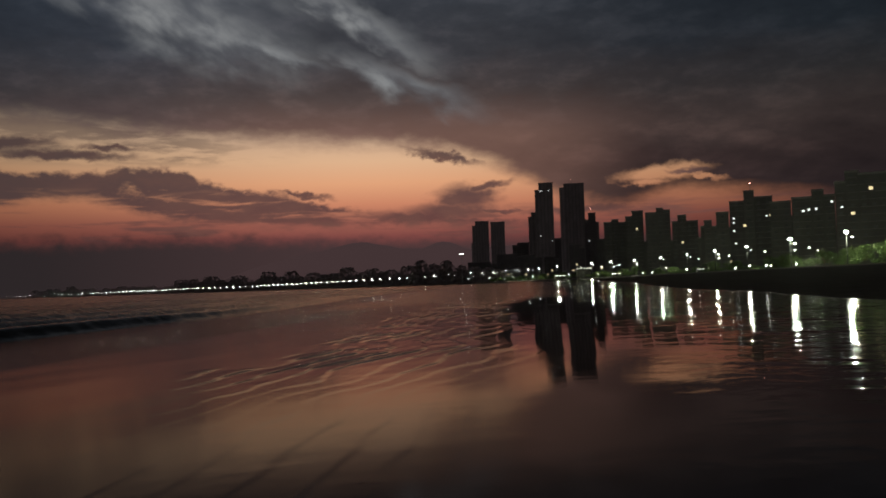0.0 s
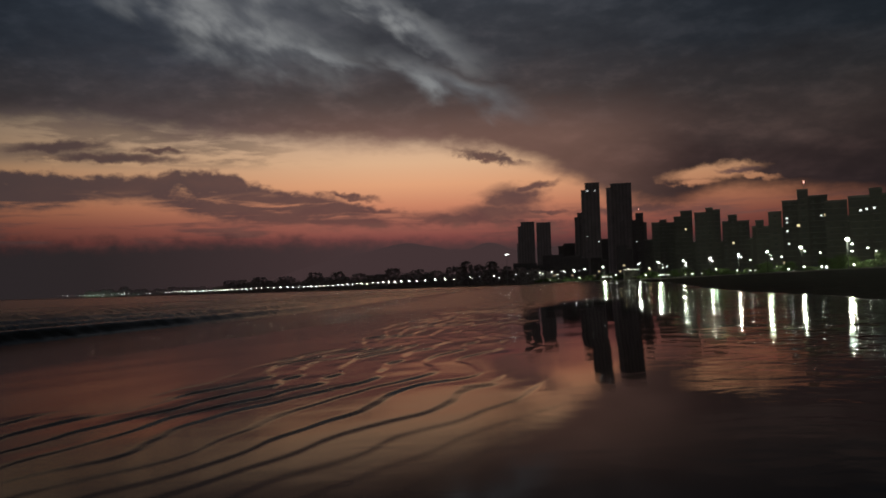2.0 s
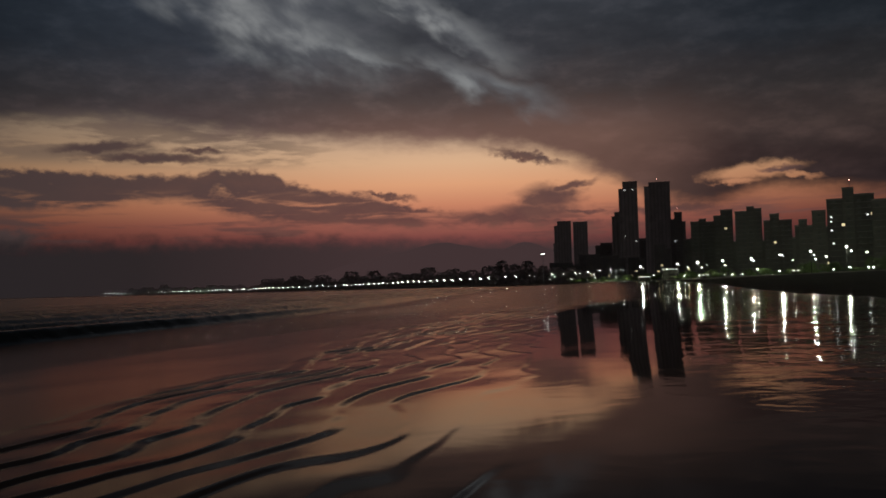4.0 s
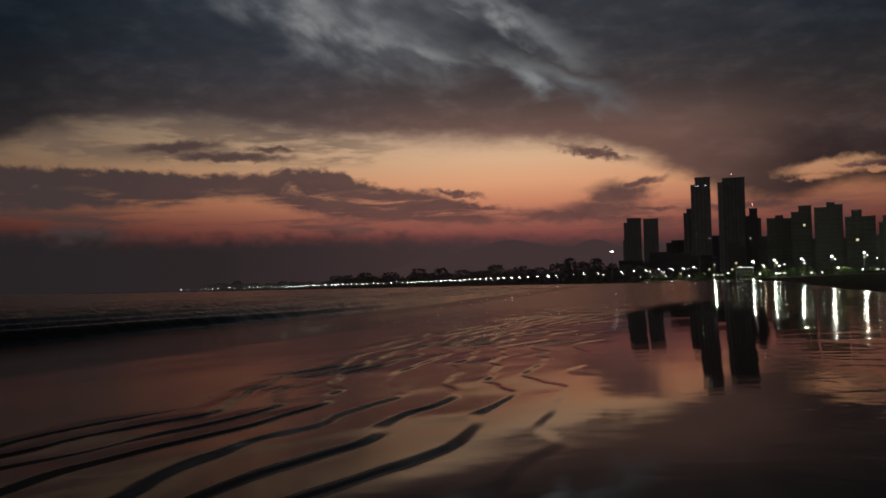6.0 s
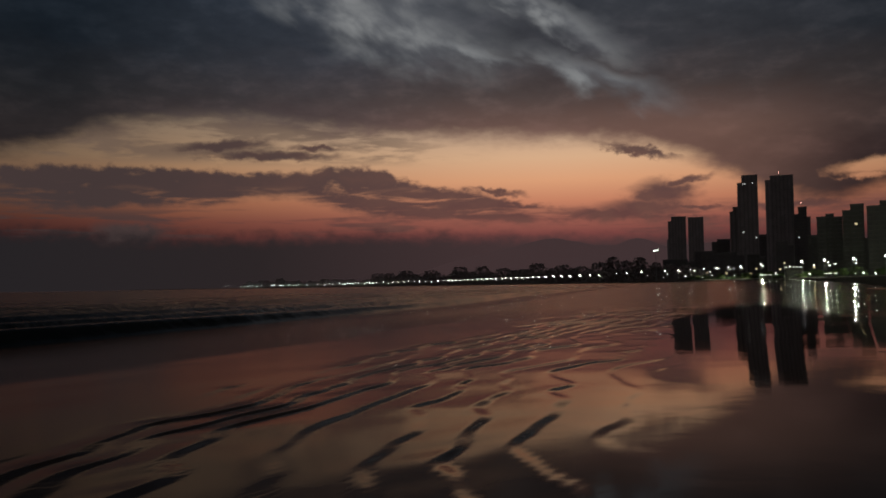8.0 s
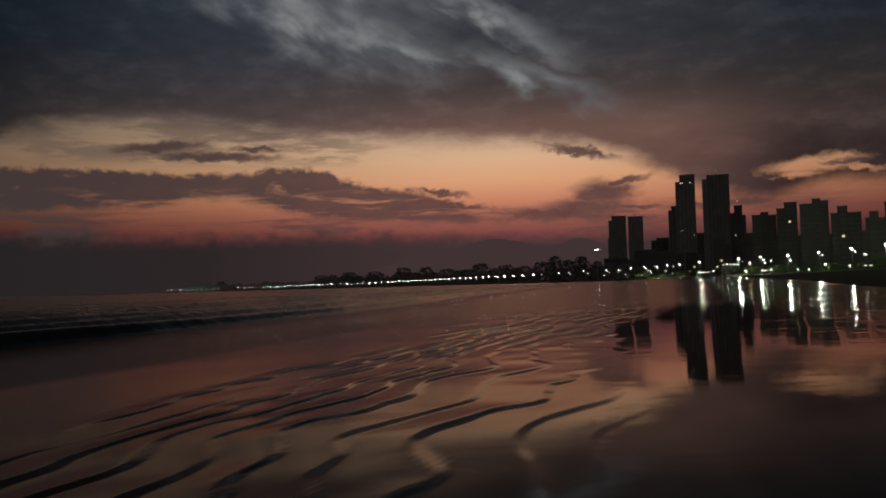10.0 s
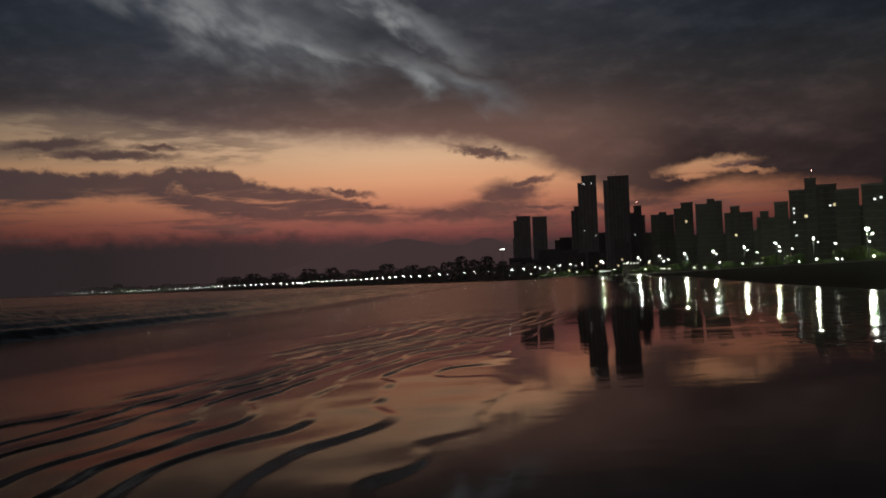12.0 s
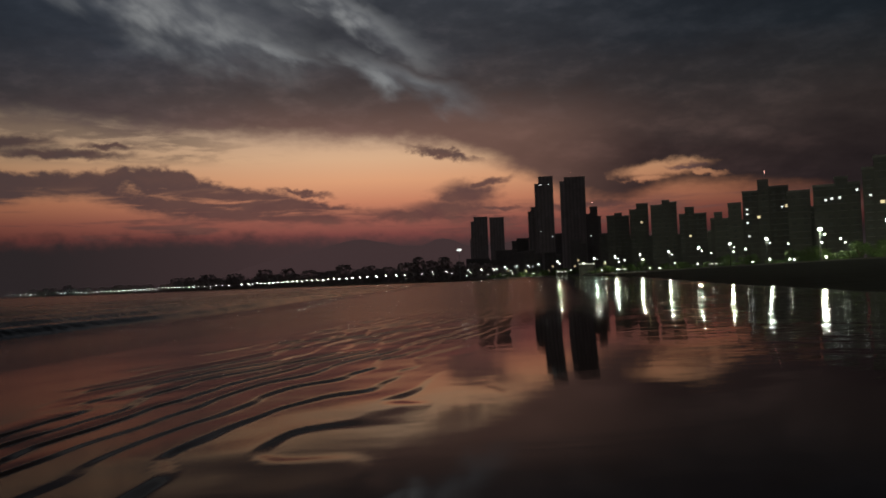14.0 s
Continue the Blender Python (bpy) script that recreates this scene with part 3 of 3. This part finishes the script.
building(135, 364, 43.5, ((-16.5, -12.5, 0.9), (-12.5, -7.5, 1.0), (-7.5, 22, 0.97)), "dark high apartment slab behind the promenade trees", ((-14, 28, "white"), (-10, 25, "warm"), (-3, 35, "warm")))
building(120, 401, 39.5, ((-9, -0.5, 0.92), (-0.5, 4.5, 1.0), (4.5, 9, 0.93)), "dark apartment block with a roof tank", ((-4.2, 29.5, "white"), (-1.8, 30, "white"), (1.2, 30.2, "white"), (7.8, 33, "white")))
building(117, 444, 38.5, ((-5, 5, 1.0),), "narrow dark apartment block in the seafront row", ())
building(112.3, 486, 48.7, ((-11.3, -3.6, 0.88), (-3.6, 1.8, 1.0), (1.8, 11.3, 0.92)), "wide stepped apartment block with scattered lit windows", ((-9.2, 33, "white"), (-9.2, 30.7, "white"), (-9.2, 26, "white"), (-8.6, 19, "white"), (-3.5, 28.5, "warm"), (8.0, 33.5, "white"), (10.2, 33.6, "warm")), mark=True)
building(98.7, 495, 38, ((-3.5, 3.3, 1.0),), "low narrow block beside a stepped block", ())
building(99.8, 540, 36.5, ((-5.5, -3.4, 0.9), (-3.4, 1.2, 1.0), (1.2, 5.5, 0.89)), "small dark block with a rounded roof house", ())
building(97.8, 622, 46.5, ((-9, -5, 0.9), (-5, 1, 1.0), (1, 9, 0.9)), "dark apartment block with a roof tank house", ((-2, 26, "warm"),))
building(81.8, 645, 54, ((-9, -1, 0.94), (-1, 4, 1.0), (4, 9, 0.97)), "tall dark block with a jagged roof", ())
building(68, 676, 55, ((-7.2, -2, 0.92), (-2, 6.6, 1.0)), "tall dark apartment block", ((1.5, 40, "warm"),))
building(56.4, 728, 52.5, ((-9, -2.5, 0.96), (-2.5, 3.2, 1.0), (3.2, 9, 0.95)), "dark block with a flat roof", ())
building(47.6, 929, 75, ((-7.6, -3.5, 0.9), (-3.5, 4.5, 1.0), (4.5, 7.8, 0.86)), "slender high-rise with a stepped crown", ((-3, 44, "white"), (7, 44, "warm")), mark=True)
building(33.4, 1129.5, 131, ((-16.2, -10.5, 0.96), (-10.5, 16.2, 1.0)), "dark twin high-rise tower with a flat top", (), HAZED_RENDER, 24, True, 4.2, True)
building(-3.1, 1130, 133.5, ((-12.3, -7, 0.93), (-7, 11.8, 1.0)), "dark twin high-rise tower with lights near its top", ((-5.5, 122, "white"), (-3.5, 122, "white"), (6, 122.5, "white"), (-6, 62, "white"), (8.5, 55, "white")), HAZED_RENDER, 24, True, 4.2)
building(-20.7, 1150, 96, ((-4.8, -1, 0.94), (-1, 5.5, 1.0)), "lower wing tower beside a high-rise", (), HAZED_RENDER)
building(10.2, 1131, 59, ((-3, 8, 1.0),), "low block between two towers", ())
building(-120.6, 1525, 115, ((-17, -15, 0.65), (-15, -9.5, 0.93), (-9.5, 15, 1.0)), "distant dark high-rise of a pair", (), HAZED_RENDER, 24, True, 4.2)
building(-89.2, 1527, 113, ((-13, 12.5, 1.0),), "distant dark high-rise with a flat roof", (), HAZED_RENDER, 24, True, 4.2)
building(-39.5, 1229, 59.5, ((-12, -5, 0.94), (-5, 12, 1.0)), "distant low block among the towers", ((-9, 30, "white"),))

for bx, by, bt, bw in ((128, 470, 30, 14), (104, 560, 27, 16), (120, 560, 33, 14), (88, 660, 33, 20), (110, 690, 30, 22), (74, 720, 36, 16), (52, 760, 38, 18), (66, 800, 42, 16), (30, 900, 40, 16), (52, 1010, 50, 14), (-20, 1010, 34, 24), (4, 960, 30, 18),
                       (-45, 1120, 40, 26), (-66, 1300, 46, 26), (-85, 1180, 32, 30), (-110, 1330, 36, 34), (160, 420, 34, 20), (150, 520, 36, 24)):
    building(bx, by, bt, ((-bw / 2, bw / 6, 1.0), (bw / 6, bw / 2, 0.9)), "dim lower block in the rows behind the seafront, few windows lit", ((bw * 0.2 - 4, bt * 0.45, "white" if bw > 18 else "warm"), (-bw * 0.3, bt * 0.3, "warm")), pitch=4.5, slabs=False)


# ---- promenade lamps ----
PROMENADE = ((88, 264), (82, 301), (82, 365), (77, 407), (71, 448), (64, 500), (53, 539), (40, 562), (29, 590), (6, 655), (-9, 735), (-19, 768), (-29, 790), (-41, 815), (-56, 861), (-71, 905), (-86, 930),
             (-114, 960), (-142, 1045), (-160, 1085), (-198, 1180), (-304, 1320), (-474, 1592), (-681, 1908), (-994, 2223), (-1500, 2850), (-2100, 3400), (-2560, 3720))
HEAD_Z = 13.3


def lamp_post(high, glow, big=0.75):
    """Promenade floodlight mast: a drum of lenses on top and a smaller one on an arm below."""
    top = new("street_lamp")
    bm = bmesh.new()
    tube(bm, (0, 0, -0.6), (0, 0, high - 0.3), 0.16, 0.08, 10)
    tube(bm, (0, 0, 0), (0, 0, 0.5), 0.26, 0.2, 10)
    part("pole", bm, POLE, top)
    for sx, dz, k in ((0.0, 0.0, 1.0), (1.5, -1.5, 0.42)):
        bm = bmesh.new()
        tube(bm, (0, 0, high + dz - 0.6), (sx, -0.1, high + dz - 0.3), 0.06, 0.05, 6)
        part("arm", bm, POLE, top)
        bm = bmesh.new()
        tube(bm, (sx, 0, high + dz + 0.3 * k), (sx, 0, high + dz + 0.62 * k), 0.62 * k, 0.2 * k, 10)
        head = part("lamp_head", bm, POLE, top)
        bm = bmesh.new()
        bmesh.ops.create_icosphere(bm, subdivisions=2, radius=big * k, matrix=Matrix.Translation((sx, 0, high + dz)) @ Matrix.Diagonal((1, 1, 0.75, 1)))
        part("lens", bm, glow, head, "glowing floodlight lens")
    return top


def place_lamps():
    proto = {}
    near = PROMENADE[:21]
    spots = list(near)
    a = np.array(PROMENADE[20:], float)
    run = np.concatenate([[0], np.cumsum(np.hypot(*np.diff(a, axis=0).T))])
    d = 26.0
    while d < run[-1]:
        spots.append((float(np.interp(d, run, a[:, 0])), float(np.interp(d, run, a[:, 1]))))
        d += 30 + 0.006 * d + random.uniform(-4, 4)
    for i, (x, y) in enumerate(spots):
        z = ground_at(x, y)
        high = round((HEAD_Z - z) * 2) / 2
        key = high, i > 20, i < 2, i < 8
        m = pose(x, y, HEAD_Z - high, 0, 0, -math.degrees(math.atan2(x, y - 15)))
        if i < 16:
            shine = bpy.data.lights.new("floodlight", "POINT" if i < 10 else "SPOT")
            shine.energy, shine.color, shine.shadow_soft_size = (10000 if i < 2 else 3400 if i < 4 else 4600 if i < 10 else 6000), (0.9, 1.0, 0.7), 0.4
            if i >= 10:
                shine.spot_size, shine.spot_blend = radians(150), 0.4
            new("floodlight", shine).matrix_basis = pose(x, y - 1.7, HEAD_Z - 0.9)
        if key not in proto:
            proto[key] = tagged(lamp_post(high, FAR_GLOW if i > 20 else LAMP_GLOW if i < 8 else MID_GLOW, 0.8 if i > 20 else 0.6 if i < 2 else 0.4), "lit promenade mast with two white floodlights", "street lamp", "promenade lamps")
            proto[key].matrix_basis = m
        else:
            copy_thing(proto[key], m)


place_lamps()


def street_lamp(high):
    """Avenue lamp: slim post, curved arm, one flat head."""
    top = new("avenue_lamp")
    bm = bmesh.new()
    tube(bm, (0, 0, -0.6), (0, 0, high - 0.6), 0.1, 0.06, 8)
    part("pole", bm, POLE, top)
    bm = bmesh.new()
    tube(bm, (0, 0, high - 0.65), (-0.5, -0.3, high - 0.15), 0.05, 0.045, 6)
    tube(bm, (-0.5, -0.3, high - 0.15), (-1.3, -0.5, high + 0.02), 0.045, 0.04, 6)
    part("arm", bm, POLE, top)
    bm = bmesh.new()
    box(bm, -1.95, -1.25, -0.7, -0.3, high, high + 0.16)
    head = part("lamp_head", bm, POLE, top)
    bm = bmesh.new()
    box(bm, -1.92, -1.28, -0.68, -0.32, high - 0.3, high - 0.004)
    part("lens", bm, SMALL_GLOW, head, "glowing lamp glass")
    return top


def avenue_lamps():
    first = None
    for x, y in ((91, 305), (107, 349), (95, 337), (85, 341), (81, 388), (85, 430), (76, 435), (56, 538), (45, 534), (46, 586), (36, 567), (24, 600), (-41, 711), (-35, 827), (-84, 954), (-103, 931)):
        m = pose(x, y, 0.9, 0, 0, -math.degrees(math.atan2(x, y)))
        if first is None:
            first = tagged(street_lamp(9.6), "slim avenue lamp with one white light", "street lamp", "avenue lamps")
            first.matrix_basis = m
        else:
            copy_thing(first, m)


avenue_lamps()


def garden_lamp(high):
    top = new("garden_lamp")
    bm = bmesh.new()
    tube(bm, (0, 0, -1.5), (0, 0, high - 0.25), 0.07, 0.05, 8)
    tube(bm, (0, 0, high - 0.3), (0, 0, high - 0.2), 0.16, 0.2, 8)
    part("pole", bm, POLE, top)
    bm = bmesh.new()
    bmesh.ops.create_icosphere(bm, subdivisions=2, radius=0.3, matrix=Matrix.Translation((0, 0, high)))
    part("globe", bm, SMALL_GLOW, top, "glowing white globe")
    return top


def garden_lamps():
    first = None
    for az_d, el_d, d in ((17.13, 0.7, 290), (15.06, 0.65, 320), (15.32, 0.53, 330), (13.9, 0.67, 345), (12.88, 0.46, 370), (9.51, 0.56, 450), (8.11, 0.99, 480), (7.15, 0.29, 500), (6.5, 0.42, 515), (6.0, 0.41, 525),
                          (5.49, 0.46, 540), (4.91, 0.49, 545), (4.39, 0.43, 550), (-2.54, 0.58, 800), (-4.18, 0.65, 880), (0.6, 0.42, 620), (1.4, 0.5, 610), (3.4, 0.42, 565), (-1.1, 0.4, 740), (-5.6, 0.5, 930)):
        a = radians(az_d)
        x, y, z = d * math.sin(a), 30 + d * math.cos(a), EYE + d * math.tan(radians(el_d))
        high = min(4.5, max(2.2, z - ground_at(x, y)))
        m = pose(x, y, ground_at(x, y) + high - 3.2)
        if first is None:
            first = tagged(garden_lamp(3.2), "short garden lamp with a white globe", "lamp", "garden lamps")
            first.matrix_basis = m
        else:
            copy_thing(first, m)


garden_lamps()


def flood_mast(x, y, high):
    top = tagged(new("floodlight_mast"), "tall mast with a wide bar of floodlights", "floodlight")
    top.matrix_basis = pose(x, y, ground_at(x, y), 0, 0, -math.degrees(math.atan2(x, y)))
    bm = bmesh.new()
    tube(bm, (0, 0, -0.5), (0, 0, high), 0.4, 0.18, 12)
    part("pole", bm, STEEL, top)
    bm = bmesh.new()
    box(bm, -2.6, 2.6, -0.15, 0.15, high, high + 0.25)
    bar = part("crossbar", bm, STEEL, top)
    for i in range(5):
        bm = bmesh.new()
        box(bm, -2.5 + i * 1.05, -1.7 + i * 1.05, -0.5, -0.16, high + 0.03 + 0.12 * i, high + 0.63 + 0.12 * i)
        part("floodlight", bm, MAST_GLOW, bar, "glowing floodlight")


flood_mast(-101, 985, 34)


# ---- low buildings on the promenade ----
STRIP = material("fluorescent_strip", (0.8, 0.8, 0.75), 0.4, emit=(0.95, 1.0, 0.8), power=1.6)
WOODEN = material("painted_boards", (0.06, 0.057, 0.045), 0.7, vary=0.3, bump=0.3)


def kiosk(x, y, wide, high, lift, label, lights=4):
    """Open-fronted beach kiosk: counter, posts, flat roof, tubes of light under the roof."""
    top = tagged(new("beach_kiosk"), label, "kiosk", "promenade kiosks")
    top.matrix_basis = pose(x, y, ground_at(x, y) + lift, 0, 0, -math.degrees(math.atan2(x, y - 15)))
    h = wide / 2
    for a, b, c, d, e, f, name in ((-h, h, 3, 3.2, -lift - 0.2, high, "back_wall"), (-h, -h + 0.2, 0.4, 3, -lift - 0.2, high, "side_wall"), (h - 0.2, h, 0.4, 3, -lift - 0.2, high, "side_wall"),
                                   (-h + 0.25, h - 0.25, 0.4, 0.9, -lift - 0.2, 1.05, "counter"), (-h - 0.6, h + 0.6, -0.9, 3.5, high + 0.003, high + 0.25, "roof")):
        bm = bmesh.new()
        box(bm, a, b, c, d, e, f)
        part(name, bm, WOODEN, top)
    for i in range(lights):
        bm = bmesh.new()
        c = -h + wide * (i + 0.5) / lights
        box(bm, c - wide * 0.3 / lights, c + wide * 0.3 / lights, -0.6, -0.35, high - 0.3, high - 0.02)
        part("light_tube", bm, STRIP, top, "glowing white tube")
    for c in (-h, h):
        bm = bmesh.new()
        tube(bm, (c, -0.7, -lift - 0.2), (c, -0.7, high), 0.07, 0.07, 8)
        part("post", bm, STEEL, top)


kiosk(80, 448, 9, 2.8, 0.1, "open beach kiosk with bright tubes under its roof", 4)
kiosk(25, 612, 11, 4.6, 3.2, "raised pavilion with a lit flat canopy", 5)
kiosk(8, 622, 8, 2.9, 0.2, "open beach kiosk among lit shrubs", 3)
kiosk(44, 560, 6, 2.7, 0.1, "small beach kiosk with a lit counter", 2)
kiosk(-43, 858, 8, 2.8, 0.2, "distant beach kiosk with lit counter", 3)


def promenade_wall():
    """Low kerb wall between the beach and the gardens, in straight lengths."""
    pts = [(p[0] + 1.5, p[1]) for p in ((94, 190), (90, 225)) + PROMENADE[:15]]
    home = tagged(new("promenade_wall"), "low pale concrete wall along the top of the beach", "wall", kind="structure")
    for (xa, ya), (xb, yb) in zip(pts, pts[1:]):
        ln = math.hypot(xb - xa, yb - ya)
        bm = bmesh.new()
        box(bm, 0, ln - 0.02, -0.2, 0.2, -1.2, 0.75)
        box(bm, 0, ln - 0.02, -0.26, 0.26, 0.753, 0.88)
        w = part("wall_length", bm, SLAB, home)
        w.matrix_basis = pose(xa, ya, ground_at(xa, ya), 0, 0, math.degrees(math.atan2(yb - ya, xb - xa)))


promenade_wall()


def lawn():
    """Grass strip of the seafront gardens, behind the low wall, with a sandy path's width left bare."""
    pts = [(p[0] + 2.2, p[1]) for p in ((94, 190), (90, 225)) + PROMENADE[:19]]
    cols = (0, 3, 8, 14, 22, 30)
    verts, faces = [], []
    for i, (x, y) in enumerate(pts):
        for j, c in enumerate(cols):
            gx, gy = x + c, y + c * 0.12
            verts.append((gx, gy, ground_at(gx, gy) + 0.12 + 0.03 * math.sin(i * 2.1 + j * 1.3)))
    n = len(cols)
    for i in range(len(pts) - 1):
        for j in range(n - 1):
            faces.append((i * n + j, i * n + j + 1, (i + 1) * n + j + 1, (i + 1) * n + j))
    me = bpy.data.meshes.new("lawn")
    me.from_pydata(verts, [], faces)
    me.materials.append(material("mown_grass", (0.075, 0.11, 0.035), 0.8, vary=0.4, scale=1.5, bump=0.5))
    tagged(new("lawn", me), "mown green lawn of the seafront gardens", "lawn", kind="structure")


lawn()


# ---- trees ----
def tree_meshes(seed, high, spread, leaves, leaf):
    """Tapered trunk with limbs, and a ragged crown of leaf blades in clumps."""
    rng = random.Random(seed)
    bm = bmesh.new()
    fork = high * rng.uniform(0.3, 0.42)
    tube(bm, (0, 0, -0.4), (rng.uniform(-0.2, 0.2), rng.uniform(-0.2, 0.2), fork), high * 0.028, high * 0.02, 8)
    clumps = []
    for i in range(9):
        a = i * 2.4 + rng.uniform(-0.4, 0.4)
        r = spread * rng.uniform(0.2, 0.85)
        tip = (r * math.cos(a), r * math.sin(a), fork + (high - fork) * rng.uniform(0.2, 0.85))
        tube(bm, (0, 0, fork - 0.2), tip, high * 0.014, high * 0.004, 5)
        clumps.append((Vector(tip), spread * rng.uniform(0.3, 0.52)))
    clumps.append((Vector((0, 0, high * 0.84)), spread * 0.45))
    trunk = mesh_of("trunk", bm, BARK)
    verts, faces = [], []
    for i in range(leaves):
        c, r = clumps[i % len(clumps)]
        d = Vector((rng.gauss(0, 1), rng.gauss(0, 1), rng.gauss(0, 0.75))).normalized() * r * rng.uniform(0.35, 1.1)
        u = Vector((rng.gauss(0, 1), rng.gauss(0, 1), rng.gauss(0, 0.6))).normalized() * leaf * rng.uniform(0.6, 1.3)
        v = u.cross(Vector((rng.gauss(0, 1), rng.gauss(0, 1), rng.gauss(0, 1)))).normalized() * leaf * 0.45
        p = c + d
        k = len(verts)
        verts += [p - u, p + v, p + u, p - v]
        faces.append((k, k + 1, k + 2, k + 3))
    crown = bpy.data.meshes.new("crown")
    crown.from_pydata(verts, [], faces)
    crown.materials.append(LEAF)
    return trunk, crown


def tree(meshes, name, label, m, group, size=1.0):
    top = tagged(new(name), label, "tree" if name == "tree" else "shrub", group)
    top.matrix_basis = m @ Matrix.Diagonal((size, size, size, 1))
    part("trunk", meshes[0], BARK, top)
    part("crown", meshes[1], LEAF, top)
    return top


def along(d, pts):
    a = np.array(pts, float)
    run = np.concatenate([[0], np.cumsum(np.hypot(*np.diff(a, axis=0).T))])
    return float(np.interp(d, run, a[:, 0])), float(np.interp(d, run, a[:, 1])), run[-1]


def gardens():
    big = [tree_meshes(s, 8.0, 4.2, 1700, 0.3) for s in (1, 2, 3)]
    low = [tree_meshes(s, 3.2, 2.4, 900, 0.24) for s in (11, 12)]
    line = ((96, 170), (92, 215)) + PROMENADE[:19]
    rng = random.Random(5)
    d = 0.0
    while d < 760:
        x, y, _ = along(d, line)
        off = rng.uniform(4.5, 20)
        x, y = x + off, y + rng.uniform(-3, 3)
        size = (1.0 if y < 290 else 0.72) * rng.uniform(0.75, 1.12)
        tree(big[rng.randrange(3)], "tree", "leafy garden tree lit green by the promenade lamps", pose(x, y, ground_at(x, y), 0, 0, rng.uniform(0, 360)), "garden trees", size)
        d += rng.uniform(5, 9) if y < 300 else rng.uniform(8, 16)
    d = 0.0
    while d < 760:
        x, y, _ = along(d, line)
        x, y = x + 4.5 + rng.uniform(0, 5), y + rng.uniform(-2, 2)
        tree(low[rng.randrange(2)], "shrub", "low rounded shrub behind the beach wall", pose(x, y, ground_at(x, y), 0, 0, rng.uniform(0, 360)), "garden shrubs", rng.uniform(0.6, 1.15))
        d += rng.uniform(4, 8)


gardens()


def far_woods():
    """Tree masses and roofs along the far side of the bay, past counting."""
    rng = random.Random(9)
    verts, faces = [], []
    peaks = ((-24.4, 1.1, 1.0), (-22.6, 1.3, 1.0), (-20.8, 1.3, 1.3), (-18.95, 1.55, 1.0), (-17.45, 1.6, 0.8), (-16.0, 1.4, 0.9), (-15.1, 1.2, 0.7), (-13.75, 1.75, 1.0),
             (-12.05, 1.6, 1.0), (-10.8, 1.45, 1.0), (-9.6, 1.75, 0.9), (-8.75, 2.15, 0.75), (-7.85, 1.85, 0.8), (-7.0, 2.1, 0.75), (-6.0, 1.65, 0.7), (-31.0, 0.8, 0.5), (-28.0, 0.7, 0.5))
    masses = [(a, e * 0.9, w * 1.5) for a, e, w in peaks]
    masses += [(a, 0.8 + 0.55 * rng.random() - 0.015 * abs(a + 6), 0.9) for a in np.arange(-24.5, -3, 0.28)]
    masses += [(a, 0.6 + 0.35 * rng.random() - 0.012 * abs(a + 6), 1.3) for a in np.arange(-24.5, -3, 0.22)]
    masses += [(a, 0.35 + 0.3 * rng.random(), 0.6) for a in np.arange(-33, -24.5, 0.4)]
    road_az = [math.degrees(math.atan2(px, py - 15)) for px, py in PROMENADE[13:]][::-1]
    road_d = [math.hypot(px, py - 15) for px, py in PROMENADE[13:]][::-1]
    masses = [(a, e, w, min(4800, float(np.interp(a, road_az, road_d)) * 1.05 + 60)) for a, e, w in masses]
    for az_d, el_d, wide, d in masses:
        a = radians(az_d)
        cx, cy = d * math.sin(a), d * math.cos(a) + 15
        base = ground_at(cx, cy) - 1
        h, r = d * math.tan(radians(el_d * 0.9)) + EYE - base, d * radians(wide) * 0.75
        for j in range(330):
            t = rng.random() ** 1.2
            q = rng.uniform(0, 6.283)
            rr = r * (1.1 - 0.75 * t * t) * math.sqrt(rng.random())
            p = Vector((cx + rr * math.cos(q), cy + rr * math.sin(q), base + h * min(t, 0.97) * (1 - 0.25 * (rr / r) ** 2)))
            u = Vector((rng.gauss(0, 1), rng.gauss(0, 1), rng.gauss(0, 0.7))).normalized() * h * rng.uniform(0.05, 0.1)
            v = u.cross(Vector((rng.gauss(0, 1), rng.gauss(0, 1), rng.gauss(0, 1)))).normalized() * h * 0.065
            k = len(verts)
            verts += [p - u, p + v, p + u, p - v]
            faces.append((k, k + 1, k + 2, k + 3))
    me = bpy.data.meshes.new("far_woods")
    me.from_pydata(verts, [], faces)
    me.materials.append(HAZED_LEAF)
    tagged(new("far_woods", me), "dark tree masses along the far side of the bay", "woods", kind="stuff")


far_woods()
